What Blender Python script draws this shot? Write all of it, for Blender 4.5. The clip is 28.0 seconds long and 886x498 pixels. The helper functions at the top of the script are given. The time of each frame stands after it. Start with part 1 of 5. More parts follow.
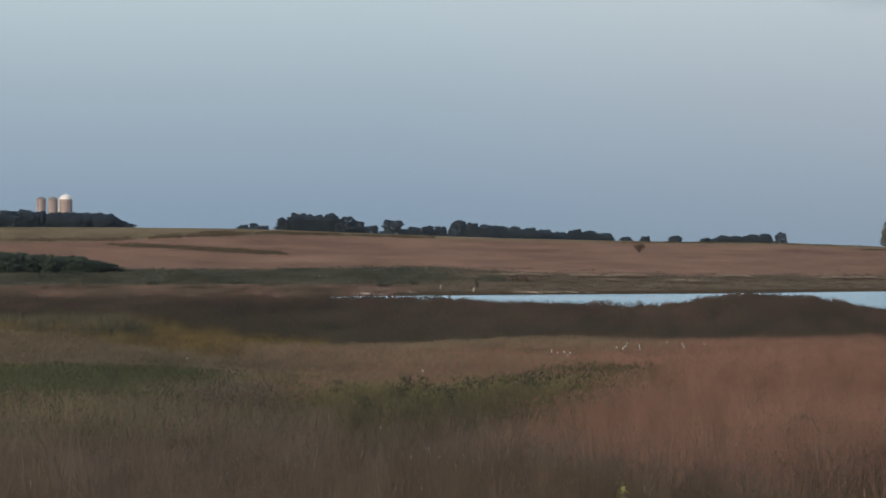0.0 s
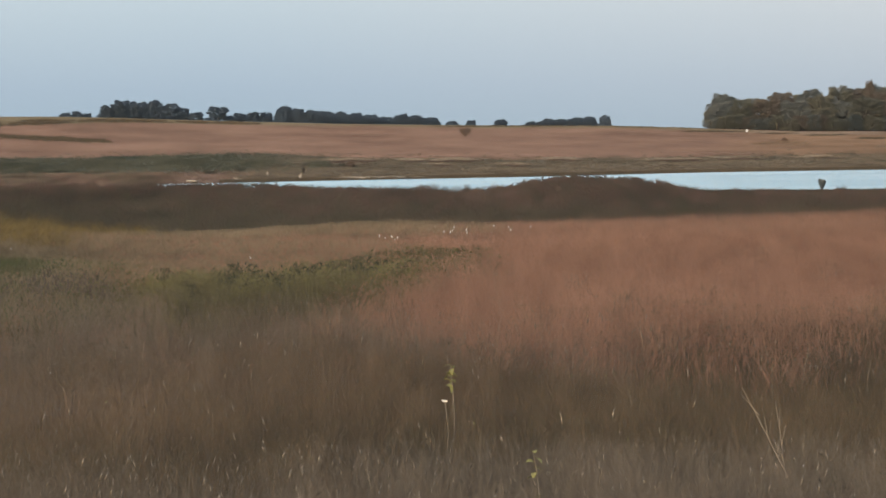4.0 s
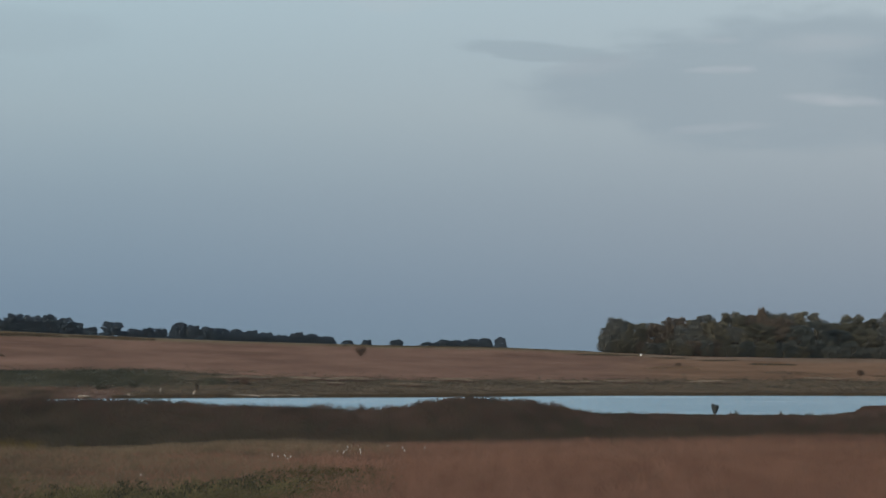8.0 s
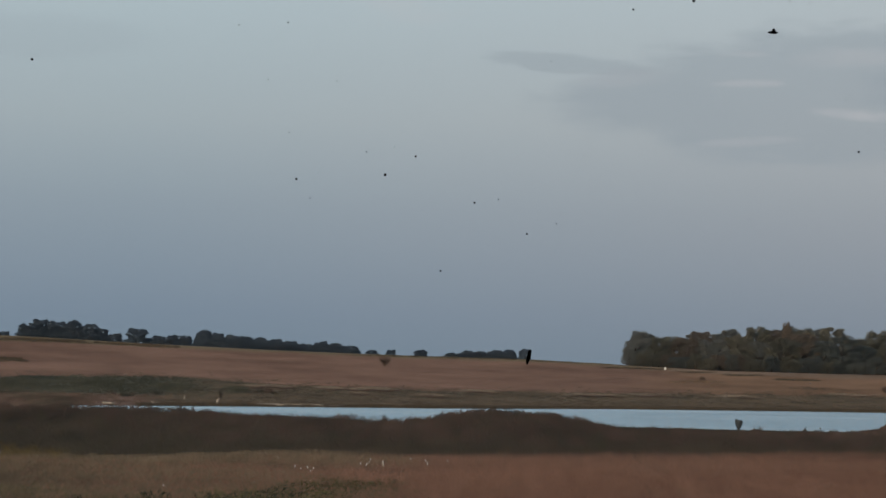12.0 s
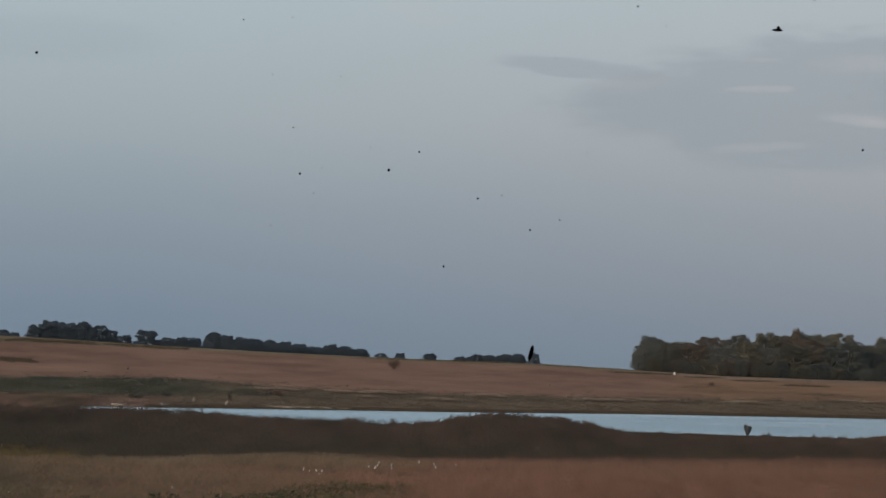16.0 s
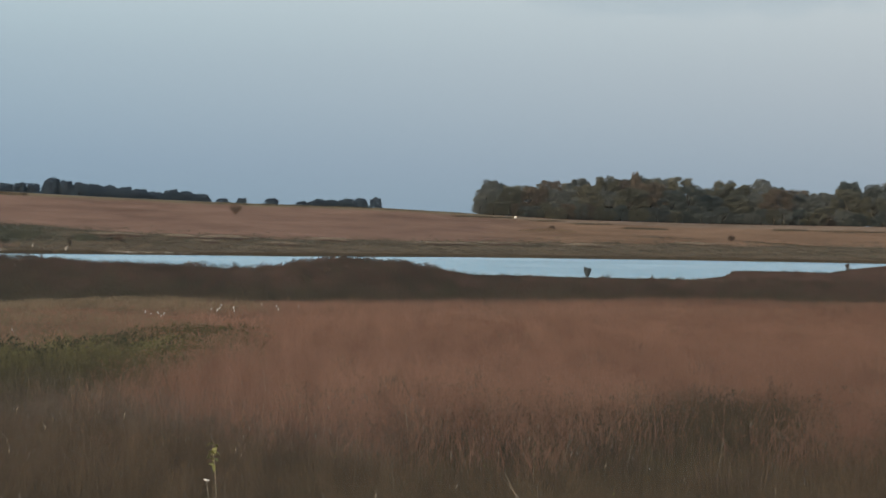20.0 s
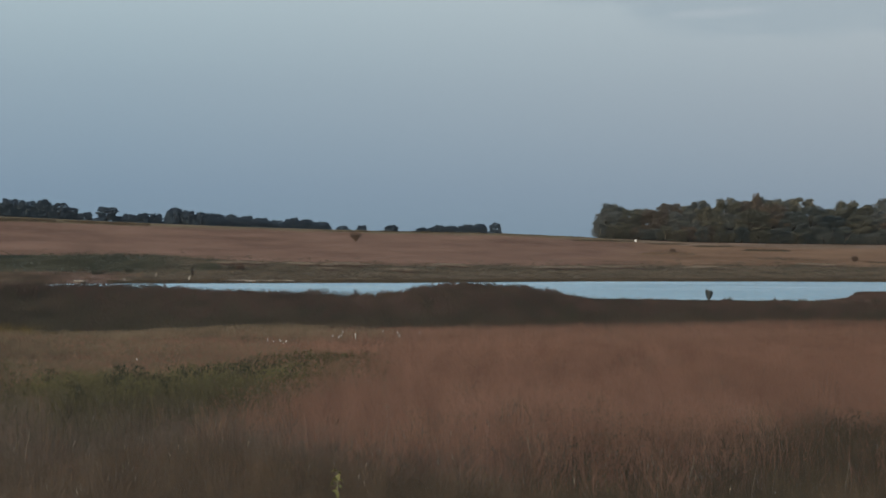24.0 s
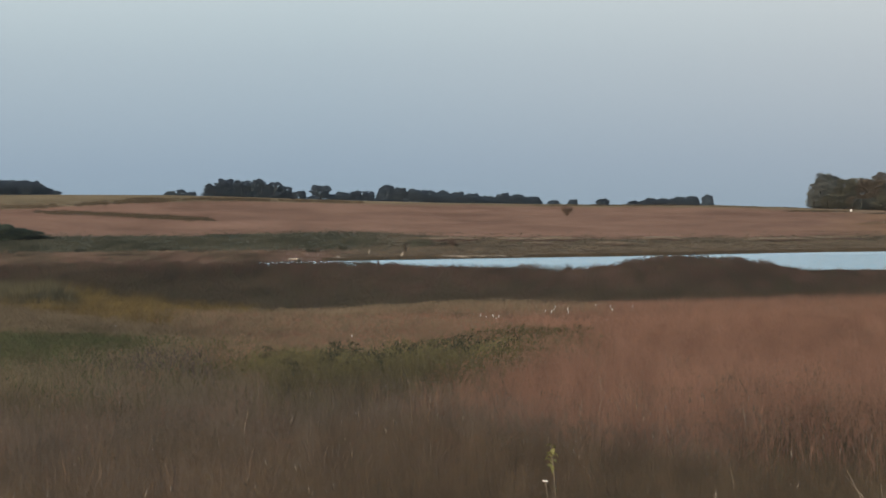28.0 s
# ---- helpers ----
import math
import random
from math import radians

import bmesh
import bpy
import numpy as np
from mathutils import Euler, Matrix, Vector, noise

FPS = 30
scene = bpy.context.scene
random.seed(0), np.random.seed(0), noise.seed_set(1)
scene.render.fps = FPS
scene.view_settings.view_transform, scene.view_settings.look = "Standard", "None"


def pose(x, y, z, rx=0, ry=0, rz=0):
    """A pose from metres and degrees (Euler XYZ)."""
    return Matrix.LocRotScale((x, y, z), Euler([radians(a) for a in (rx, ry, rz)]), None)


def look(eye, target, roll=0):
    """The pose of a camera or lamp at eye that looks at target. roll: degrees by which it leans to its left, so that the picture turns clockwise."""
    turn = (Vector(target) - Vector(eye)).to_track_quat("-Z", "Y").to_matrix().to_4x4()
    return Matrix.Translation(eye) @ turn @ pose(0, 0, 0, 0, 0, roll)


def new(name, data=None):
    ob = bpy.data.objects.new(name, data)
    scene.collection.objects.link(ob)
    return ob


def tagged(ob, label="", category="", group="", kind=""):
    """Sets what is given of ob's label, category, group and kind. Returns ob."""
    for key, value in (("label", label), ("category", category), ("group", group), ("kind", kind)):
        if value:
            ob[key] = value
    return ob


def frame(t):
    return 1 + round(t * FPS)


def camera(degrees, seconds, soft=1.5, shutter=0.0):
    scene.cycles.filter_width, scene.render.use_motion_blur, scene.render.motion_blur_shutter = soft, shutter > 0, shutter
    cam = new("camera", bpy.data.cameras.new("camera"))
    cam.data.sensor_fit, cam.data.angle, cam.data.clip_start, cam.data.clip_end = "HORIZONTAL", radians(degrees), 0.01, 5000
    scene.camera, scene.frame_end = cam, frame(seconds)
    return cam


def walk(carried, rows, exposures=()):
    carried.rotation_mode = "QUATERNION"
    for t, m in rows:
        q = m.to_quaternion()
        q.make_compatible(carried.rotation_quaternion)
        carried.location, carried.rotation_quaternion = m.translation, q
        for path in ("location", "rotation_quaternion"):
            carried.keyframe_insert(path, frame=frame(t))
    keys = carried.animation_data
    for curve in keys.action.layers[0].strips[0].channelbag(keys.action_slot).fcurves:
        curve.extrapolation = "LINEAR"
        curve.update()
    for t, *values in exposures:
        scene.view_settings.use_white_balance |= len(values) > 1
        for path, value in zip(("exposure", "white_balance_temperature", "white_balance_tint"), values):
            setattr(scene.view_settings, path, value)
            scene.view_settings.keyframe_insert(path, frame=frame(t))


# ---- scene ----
# ---------------------------------------------------------------- camera and walk
cam = camera(23.6, 28.0, soft=1.5)
ROWS = (
    (0.0, 0.0000, 0.0, 6.0000, 90.149, 0.079, 6.531),
    (0.5, 0.0000, 0.0, 6.0000, 89.602, 0.381, 7.507),
    (1.0, 0.0000, 0.0, 6.0000, 89.309, 0.313, 6.709),
    (1.5, 0.0000, 0.0, 6.0000, 88.973, 0.273, 5.452),
    (2.0, 0.0000, 0.0, 6.0000, 89.090, 0.078, 4.619),
    (2.5, 0.0000, 0.0, 6.0000, 88.804, 0.097, 3.949),
    (3.0, 0.0000, 0.0, 6.0000, 88.358, 0.253, 3.703),
    (3.5, 0.0000, 0.0, 6.0000, 87.615, 0.911, 3.345),
    (4.0, 0.0000, 0.0, 6.0000, 87.019, 0.696, 1.847),
    (4.5, 0.0000, 0.0, 6.0000, 87.475, 0.486, 0.273),
    (6.5, 0.0000, 0.0, 6.0000, 90.039, 0.075, 0.187),
    (7.0, 0.0000, 0.0, 6.0000, 91.484, -0.144, -0.471),
    (7.5, 0.0000, 0.0, 6.0000, 92.729, -0.336, -1.123),
    (8.0, 0.0000, 0.0, 6.0000, 92.948, -0.265, -0.975),
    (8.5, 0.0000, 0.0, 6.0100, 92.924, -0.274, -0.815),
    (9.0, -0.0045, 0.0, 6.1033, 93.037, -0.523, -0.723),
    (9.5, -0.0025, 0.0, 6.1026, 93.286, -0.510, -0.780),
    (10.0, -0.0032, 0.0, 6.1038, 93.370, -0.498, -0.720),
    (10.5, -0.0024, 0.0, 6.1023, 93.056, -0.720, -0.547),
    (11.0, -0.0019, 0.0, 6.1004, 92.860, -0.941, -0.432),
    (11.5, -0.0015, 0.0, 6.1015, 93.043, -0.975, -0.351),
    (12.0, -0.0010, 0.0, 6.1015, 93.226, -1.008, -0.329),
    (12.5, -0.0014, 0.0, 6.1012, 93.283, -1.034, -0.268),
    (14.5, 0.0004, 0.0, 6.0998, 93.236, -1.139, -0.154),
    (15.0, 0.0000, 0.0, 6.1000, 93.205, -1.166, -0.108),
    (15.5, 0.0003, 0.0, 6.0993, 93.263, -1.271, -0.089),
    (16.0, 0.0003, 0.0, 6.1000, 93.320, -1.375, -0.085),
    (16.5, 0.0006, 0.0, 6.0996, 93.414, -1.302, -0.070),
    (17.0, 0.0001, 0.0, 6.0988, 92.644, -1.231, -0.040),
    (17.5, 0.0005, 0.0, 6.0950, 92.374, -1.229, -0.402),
    (18.0, 0.0000, 0.0, 6.0000, 90.535, -0.795, -0.531),
    (18.5, 0.0000, 0.0, 6.0000, 90.138, -0.776, -0.628),
    (19.0, 0.0000, 0.0, 6.0000, 87.984, -0.338, -1.080),
    (19.5, 0.0000, 0.0, 6.0000, 89.789, -0.787, -3.378),
    (20.0, 0.0000, 0.0, 6.0000, 89.218, -1.129, -4.346),
    (20.5, 0.0000, 0.0, 6.0000, 89.775, -1.321, -5.938),
    (22.5, 0.0000, 0.0, 6.0000, 90.505, -1.008, -5.547),
    (23.0, 0.0000, 0.0, 6.0000, 90.499, -0.955, -5.241),
    (23.5, 0.0000, 0.0, 6.0000, 90.720, -0.831, -4.425),
    (24.0, 0.0000, 0.0, 6.0000, 89.859, -0.331, -1.113),
    (24.5, 0.0000, 0.0, 6.0000, 88.983, -0.178, 0.504),
    (25.0, 0.0000, 0.0, 6.0000, 88.933, 0.172, 2.221),
    (25.5, 0.0000, 0.0, 6.0000, 88.632, 0.380, 3.656),
    (26.0, 0.0000, 0.0, 6.0000, 88.632, 0.403, 3.667),
    (26.5, 0.0000, 0.0, 6.0000, 87.377, 0.200, 5.233),
    (27.0, 0.0000, 0.0, 6.0000, 88.761, 0.406, 5.823),
    (27.5, 0.0000, 0.0, 6.0000, 89.103, 0.525, 5.419),
    (28.0, 0.0000, 0.0, 6.0000, 89.180, 0.546, 4.592),
)
EXPOSURES = ((0.0, 0.30, 6650, 14), (1.0, 0.40, 6700, 14), (2.0, 0.52, 6900, 13), (3.0, 0.60, 7050, 14), (4.0, 0.93, 7350, 15), (4.5, 0.92, 7300, 15), (6.5, 0.40, 6850, 13),
             (7.0, 0.22, 6850, 13), (8.0, -0.08, 6450, 11), (9.0, -0.22, 6450, 11), (10.0, -0.15, 6700, 12), (11.0, -0.15, 6850, 15), (15.0, -0.15, 6700, 14), (17.0, -0.18, 7050, 19), (18.0, 0.04, 6900, 15),
             (19.0, 0.46, 6800, 11), (20.0, 0.41, 6700, 10), (23.0, 0.15, 6350, 8), (24.0, 0.10, 6500, 10), (25.0, 0.48, 6600, 10), (26.0, 0.60, 6800, 12), (27.0, 0.74, 7000, 14), (28.0, 0.52, 7050, 14))
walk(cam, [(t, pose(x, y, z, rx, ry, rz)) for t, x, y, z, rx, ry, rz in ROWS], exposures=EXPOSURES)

# ---------------------------------------------------------------- world and sun
EYE = 6.0
SUN_ELEVATION, SUN_ROTATION = radians(14.0), radians(210.0)


def link(nt, a, b):
    nt.links.new(a, b)


def node(nt, kind, **values):
    n = nt.nodes.new(kind)
    for key, value in values.items():
        n.inputs[key.replace("_", " ")].default_value = value
    return n


def ramp(nt, stops, fac):
    n = nt.nodes.new("ShaderNodeValToRGB")
    el = n.color_ramp.elements
    while len(el) < len(stops):
        el.new(0.5)
    for e, (p, c) in zip(el, stops):
        e.position, e.color = p, (*c, 1)
    link(nt, fac, n.inputs[0])
    return n.outputs[0]


def mix(nt, fac, a, b, how="MIX"):
    n = nt.nodes.new("ShaderNodeMix")
    n.data_type, n.blend_type = "RGBA", how
    for socket, v in ((n.inputs[0], fac), (n.inputs[6], a), (n.inputs[7], b)):
        if isinstance(v, bpy.types.NodeSocket):
            link(nt, v, socket)
        elif isinstance(v, (int, float)):
            socket.default_value = v
        else:
            socket.default_value = (*v, 1)
    return n.outputs[2]


def math_node(nt, how, a, b=0.0, clamp=False):
    n = nt.nodes.new("ShaderNodeMath")
    n.operation, n.use_clamp = how, clamp
    for socket, v in zip(n.inputs, (a, b)):
        if isinstance(v, bpy.types.NodeSocket):
            link(nt, v, socket)
        else:
            socket.default_value = v
    return n.outputs[0]


def noise_fac(nt, vector, scale, detail=3.0, rough=0.55, stretch=None):
    if stretch:
        mp = nt.nodes.new("ShaderNodeMapping")
        mp.inputs["Scale"].default_value = stretch
        link(nt, vector, mp.inputs[0])
        vector = mp.outputs[0]
    n = node(nt, "ShaderNodeTexNoise", Scale=scale, Detail=detail, Roughness=rough)
    link(nt, vector, n.inputs["Vector"])
    return n.outputs["Fac"]


def build_world():
    world = bpy.data.worlds.new("dusk_sky")
    world.use_nodes = True
    scene.world = world
    nt = world.node_tree
    nt.nodes.clear()
    tc = nt.nodes.new("ShaderNodeTexCoord")
    sep = nt.nodes.new("ShaderNodeSeparateXYZ")
    link(nt, tc.outputs["Generated"], sep.inputs[0])
    up = sep.outputs[2]
    # the evening gradient: a slate-blue band at the horizon, paler above
    height = math_node(nt, "MULTIPLY", up, 4.0, clamp=True)
    grad = ramp(nt, ((0.0, (0.190, 0.278, 0.365)), (0.10, (0.219, 0.305, 0.399)), (0.30, (0.308, 0.398, 0.473)),
                     (0.46, (0.405, 0.505, 0.562)), (0.70, (0.475, 0.612, 0.680)), (1.0, (0.45, 0.60, 0.69))), height)
    # a warmer grey towards the east side
    side = math_node(nt, "MULTIPLY_ADD", sep.outputs[0], 2.2, clamp=True)
    nt.nodes[-1].inputs[2].default_value = 0.30
    grad = mix(nt, math_node(nt, "MULTIPLY", side, 0.65), grad,
               ramp(nt, ((0.0, (0.242, 0.298, 0.362)), (0.25, (0.388, 0.416, 0.455)), (0.48, (0.510, 0.538, 0.562)),
                         (0.72, (0.530, 0.605, 0.655)), (1.0, (0.45, 0.59, 0.67))), height))
    # thin clouds, in degrees of azimuth and height
    az = math_node(nt, "MULTIPLY", math_node(nt, "ARCTAN2", sep.outputs[0], sep.outputs[1]), 57.2958)
    el = math_node(nt, "MULTIPLY", up, 57.2958)
    wob = math_node(nt, "SUBTRACT", noise_fac(nt, tc.outputs["Generated"], 9.0, 5.0, 0.6, (1.0, 1.0, 3.0)), 0.5)
    fray = math_node(nt, "SUBTRACT", noise_fac(nt, tc.outputs["Generated"], 34.0, 4.0, 0.6, (1.0, 1.0, 4.0)), 0.5)

    def veil(a0, e0, wide, high, tilt=0.0, rough=1.6, edge=1.6):
        """A soft elliptical patch of cloud with frayed edges."""
        da = math_node(nt, "SUBTRACT", az, a0)
        de = math_node(nt, "SUBTRACT", math_node(nt, "SUBTRACT", el, e0), math_node(nt, "MULTIPLY", da, tilt))
        d = math_node(nt, "ADD", math_node(nt, "POWER", math_node(nt, "ABSOLUTE", math_node(nt, "DIVIDE", da, wide)), 2.0),
                      math_node(nt, "POWER", math_node(nt, "ABSOLUTE", math_node(nt, "DIVIDE", de, high)), 2.0))
        d = math_node(nt, "ADD", d, math_node(nt, "MULTIPLY", math_node(nt, "ADD", wob, fray), rough))
        return math_node(nt, "MULTIPLY", math_node(nt, "SUBTRACT", 1.0, d), edge, clamp=True)

    for a0, e0, wide, high, tilt, amount in ((10.6, 7.35, 7.6, 1.95, 0.0, 0.55), (5.6, 7.0, 3.0, 1.0, -0.10, 0.10), (3.6, 8.25, 2.6, 0.32, -0.08, 0.45),
                                             (17.0, 7.5, 6.0, 1.2, 0.0, 0.5), (10.5, 11.2, 8.0, 1.0, 0.0, 0.4), (-12.0, 8.6, 5.0, 0.7, 0.0, 0.15)):
        v = veil(a0, e0, wide, high, tilt, 1.2, 2.4)
        grad = mix(nt, math_node(nt, "MULTIPLY", v, amount), grad, (0.325, 0.402, 0.468))
    for a0, e0, wide, high, tilt, amount in ((8.5, 7.72, 1.1, 0.13, 0.0, 0.60), (8.3, 8.5, 1.0, 0.13, -0.02, 0.40), (11.4, 6.92, 1.3, 0.18, -0.08, 0.65),
                                             (8.4, 6.18, 1.5, 0.14, 0.06, 0.25), (11.0, 8.35, 1.8, 0.3, 0.03, 0.28), (-0.4, 9.5, 1.6, 0.5, 0.0, 0.25),
                                             (5.2, 7.95, 1.8, 0.35, 0.05, 0.2), (15.5, 7.2, 2.0, 0.2, 0.03, 0.25)):
        v = veil(a0, e0, wide, high, tilt, 3.4, 0.9)
        grad = mix(nt, math_node(nt, "MULTIPLY", v, amount), grad, (0.560, 0.600, 0.640))
    sky = nt.nodes.new("ShaderNodeTexSky")
    sky.sky_type, sky.sun_disc = "NISHITA", False
    sky.sun_elevation, sky.sun_rotation = SUN_ELEVATION, SUN_ROTATION
    scaled = mix(nt, 1.0, sky.outputs[0], (0.15, 0.15, 0.15), "MULTIPLY")
    # the clear sky takes over away from the hazy band above the land
    high = ramp(nt, ((0.0, (0, 0, 0)), (0.6, (1, 1, 1))), math_node(nt, "SUBTRACT", up, 0.40, clamp=True))
    behind = math_node(nt, "MULTIPLY", sep.outputs[1], -1.5, clamp=True)
    own = mix(nt, 1.0, high, behind, "ADD")
    total = mix(nt, own, grad, scaled)
    bg = node(nt, "ShaderNodeBackground", Strength=1.0)
    link(nt, total, bg.inputs[0])
    out = nt.nodes.new("ShaderNodeOutputWorld")
    link(nt, bg.outputs[0], out.inputs[0])


build_world()
sun_data = bpy.data.lights.new("sun", "SUN")
sun_data.energy, sun_data.angle, sun_data.color = 1.7, radians(50), (1.0, 0.82, 0.66)
sun = new("sun", sun_data)
sun.matrix_world = look((math.sin(SUN_ROTATION) * 100, math.cos(SUN_ROTATION) * 100, 100 * math.tan(SUN_ELEVATION)), (0, 0, 0))

# ---------------------------------------------------------------- materials


def material(name, stops, rough=0.9, grain=6.0, patch=0.05, stretch=None, island=0.0, random_object=0.0, bump=0.0, gloss=0.25,
             translucent=0.0, bent=0.0, weight=0.45, mid=0.0, mid_stretch=(2.0, 0.25, 0.8)):
    """A matte natural surface: two scales of noise through a colour ramp, and an optional shift per island or per object."""
    m = bpy.data.materials.new(name)
    m.use_nodes = True
    nt = m.node_tree
    bsdf = nt.nodes["Principled BSDF"]
    geo = nt.nodes.new("ShaderNodeNewGeometry")
    where = geo.outputs["Position"]
    fine = noise_fac(nt, where, grain, 4.0, 0.6, stretch)
    broad = noise_fac(nt, where, patch, 3.0, 0.5)
    if mid:
        clump = noise_fac(nt, where, mid, 2.0, 0.5, mid_stretch)
        v = math_node(nt, "ADD", math_node(nt, "MULTIPLY", fine, weight), math_node(nt, "MULTIPLY", broad, 0.5 - weight / 2))
        v = math_node(nt, "ADD", v, math_node(nt, "MULTIPLY", clump, 0.5 - weight / 2))
    else:
        v = math_node(nt, "ADD", math_node(nt, "MULTIPLY", fine, weight), math_node(nt, "MULTIPLY", broad, 1.0 - weight))
    if island:
        r = math_node(nt, "MULTIPLY", math_node(nt, "SUBTRACT", geo.outputs["Random Per Island"], 0.5), island)
        v = math_node(nt, "ADD", v, r)
    if random_object:
        info = nt.nodes.new("ShaderNodeObjectInfo")
        r = math_node(nt, "MULTIPLY", math_node(nt, "SUBTRACT", info.outputs["Random"], 0.5), random_object)
        v = math_node(nt, "ADD", v, r)
    colour = ramp(nt, stops, v)
    link(nt, colour, bsdf.inputs["Base Color"])
    bsdf.inputs["Roughness"].default_value = rough
    bsdf.inputs["Specular IOR Level"].default_value = gloss
    if bump:
        b = node(nt, "ShaderNodeBump", Strength=bump, Distance=0.1)
        link(nt, fine, b.inputs["Height"])
        link(nt, b.outputs[0], bsdf.inputs["Normal"])
    if bent:
        # thin stems scatter like a soft canopy: their normals lean towards the sky
        vm = nt.nodes.new("ShaderNodeMix")
        vm.data_type = "VECTOR"
        vm.inputs[0].default_value = bent
        link(nt, geo.outputs["Normal"], vm.inputs[4])
        vm.inputs[5].default_value = (0.0, -0.55, 0.83)
        nz = nt.nodes.new("ShaderNodeVectorMath")
        nz.operation = "NORMALIZE"
        link(nt, vm.outputs[1], nz.inputs[0])
        link(nt, nz.outputs[0], bsdf.inputs["Normal"])
    if translucent:
        tr = nt.nodes.new("ShaderNodeBsdfTranslucent")
        link(nt, colour, tr.inputs[0])
        ms = node(nt, "ShaderNodeMixShader", Fac=translucent)
        link(nt, bsdf.outputs[0], ms.inputs[1])
        link(nt, tr.outputs[0], ms.inputs[2])
        link(nt, ms.outputs[0], nt.nodes["Material Output"].inputs[0])
    return m


def shades(dark, mid, light, lo=0.3, hi=0.7):
    return ((lo, dark), ((lo + hi) / 2, mid), (hi, light))


M = {}


def grass(name, dark, pale, stretch=(6.5, 0.6, 4.0), mid=1.0, mid_stretch=(2.0, 0.25, 0.8), lo=0.40, hi=0.60, translucent=0.5, island=0.03, bent=0.93, weight=0.22):
    """Dry or green grass: soft streaks over broad patches, from a dark to a pale shade."""
    half = tuple((p + q) / 2 for p, q in zip(dark, pale))
    return material(name, shades(dark, half, pale, lo, hi), grain=1.0, patch=0.07, stretch=stretch, weight=weight, island=island,
                    translucent=translucent, bent=bent, mid=mid, mid_stretch=mid_stretch)


M["bluestem"] = grass("bluestem", (0.232, 0.122, 0.080), (0.452, 0.250, 0.170))
# darker bluestem tone: the far slope's weaker light put into colour
M["rose"] = grass("rose_grass", (0.195, 0.110, 0.076), (0.360, 0.208, 0.146), (4.5, 0.4, 3.0), 0.7)
M["mauve"] = grass("mauve_grass", (0.134, 0.100, 0.071), (0.312, 0.236, 0.172), (11.0, 1.2, 6.0), 1.3)
M["sage"] = grass("sage_forbs", (0.062, 0.048, 0.027), (0.166, 0.123, 0.068), (12.0, 1.3, 6.0), 1.4)
M["brown"] = grass("brown_grass", (0.114, 0.074, 0.042), (0.256, 0.168, 0.098), (12.0, 1.3, 6.0), 1.4)
M["grey"] = grass("grey_grass", (0.086, 0.065, 0.045), (0.290, 0.224, 0.160), (22.0, 2.5, 5.0), 1.6, weight=0.5)
M["olive"] = grass("olive_grass", (0.152, 0.116, 0.071), (0.335, 0.250, 0.158), (5.5, 0.5, 3.5), 0.8)
M["forb"] = material("dark_forbs", shades((0.105, 0.072, 0.050), (0.160, 0.110, 0.076), (0.215, 0.150, 0.104)), grain=0.9, patch=0.07, island=0.25, translucent=0.2,
                     bent=0.7)
M["lush"] = grass("lush_green", (0.038, 0.048, 0.019), (0.108, 0.120, 0.053), mid=1.2, island=0.2, translucent=0.4, bent=0.75)
M["sage_green"] = material("sage_green", shades((0.070, 0.064, 0.036), (0.105, 0.094, 0.055), (0.150, 0.132, 0.080)), grain=0.9, patch=0.07, island=0.25,
                           translucent=0.35, bent=0.7)
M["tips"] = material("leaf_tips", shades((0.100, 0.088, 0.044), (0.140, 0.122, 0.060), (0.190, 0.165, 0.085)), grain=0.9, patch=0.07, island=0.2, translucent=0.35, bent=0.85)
M["tuft_dark"] = material("olive_tufts", shades((0.062, 0.051, 0.029), (0.098, 0.080, 0.046), (0.135, 0.110, 0.065)), grain=0.9, patch=0.07, island=0.06, translucent=0.4,
                          bent=0.92)
# lighter green for lit leaves, the light put into the colour
M["lit_leaf"] = material("lit_leaves", shades((0.150, 0.135, 0.058), (0.200, 0.180, 0.078), (0.260, 0.230, 0.105)), grain=0.9, patch=0.07, island=0.25, translucent=0.35, bent=0.85)
M["green"] = grass("green_grass", (0.092, 0.076, 0.041), (0.205, 0.165, 0.096), mid=1.0)
M["dull_green"] = grass("dull_green_forbs", (0.050, 0.046, 0.020), (0.178, 0.152, 0.062), mid=2.2, mid_stretch=(2.0, 0.6, 0.8), island=0.06, bent=0.92)
M["gold"] = grass("goldenrod", (0.075, 0.058, 0.028), (0.285, 0.196, 0.072), (4.0, 0.35, 0.8), 0.6, island=0.12)
M["dusk_forb"] = grass("mauve_forbs", (0.060, 0.046, 0.042), (0.140, 0.106, 0.094), mid=1.4, island=0.10, bent=0.88)
# near-black tone that stands for shade between leaves
M["leaf_shade"] = material("leaf_shade_gaps", shades((0.022, 0.024, 0.012), (0.036, 0.037, 0.019), (0.056, 0.054, 0.029)), grain=0.9, patch=0.07, island=0.2, bent=0.8)
M["reed"] = grass("reeds", (0.060, 0.047, 0.033), (0.114, 0.086, 0.061), (1.8, 0.14, 0.5), 0.25, island=0.03, bent=0.93)
M["brush_brown"] = grass("russet_brush", (0.092, 0.058, 0.045), (0.172, 0.108, 0.084), (1.8, 0.14, 0.5), 0.25, island=0.03, bent=0.93)
M["reed_green"] = grass("green_reeds", (0.054, 0.050, 0.031), (0.108, 0.096, 0.062), (1.8, 0.14, 0.5), 0.25, island=0.03, bent=0.93)
M["marsh"] = grass("marsh_grass", (0.100, 0.080, 0.056), (0.225, 0.172, 0.122), (0.9, 0.10, 0.5), 0.12, island=0.08, bent=0.93)
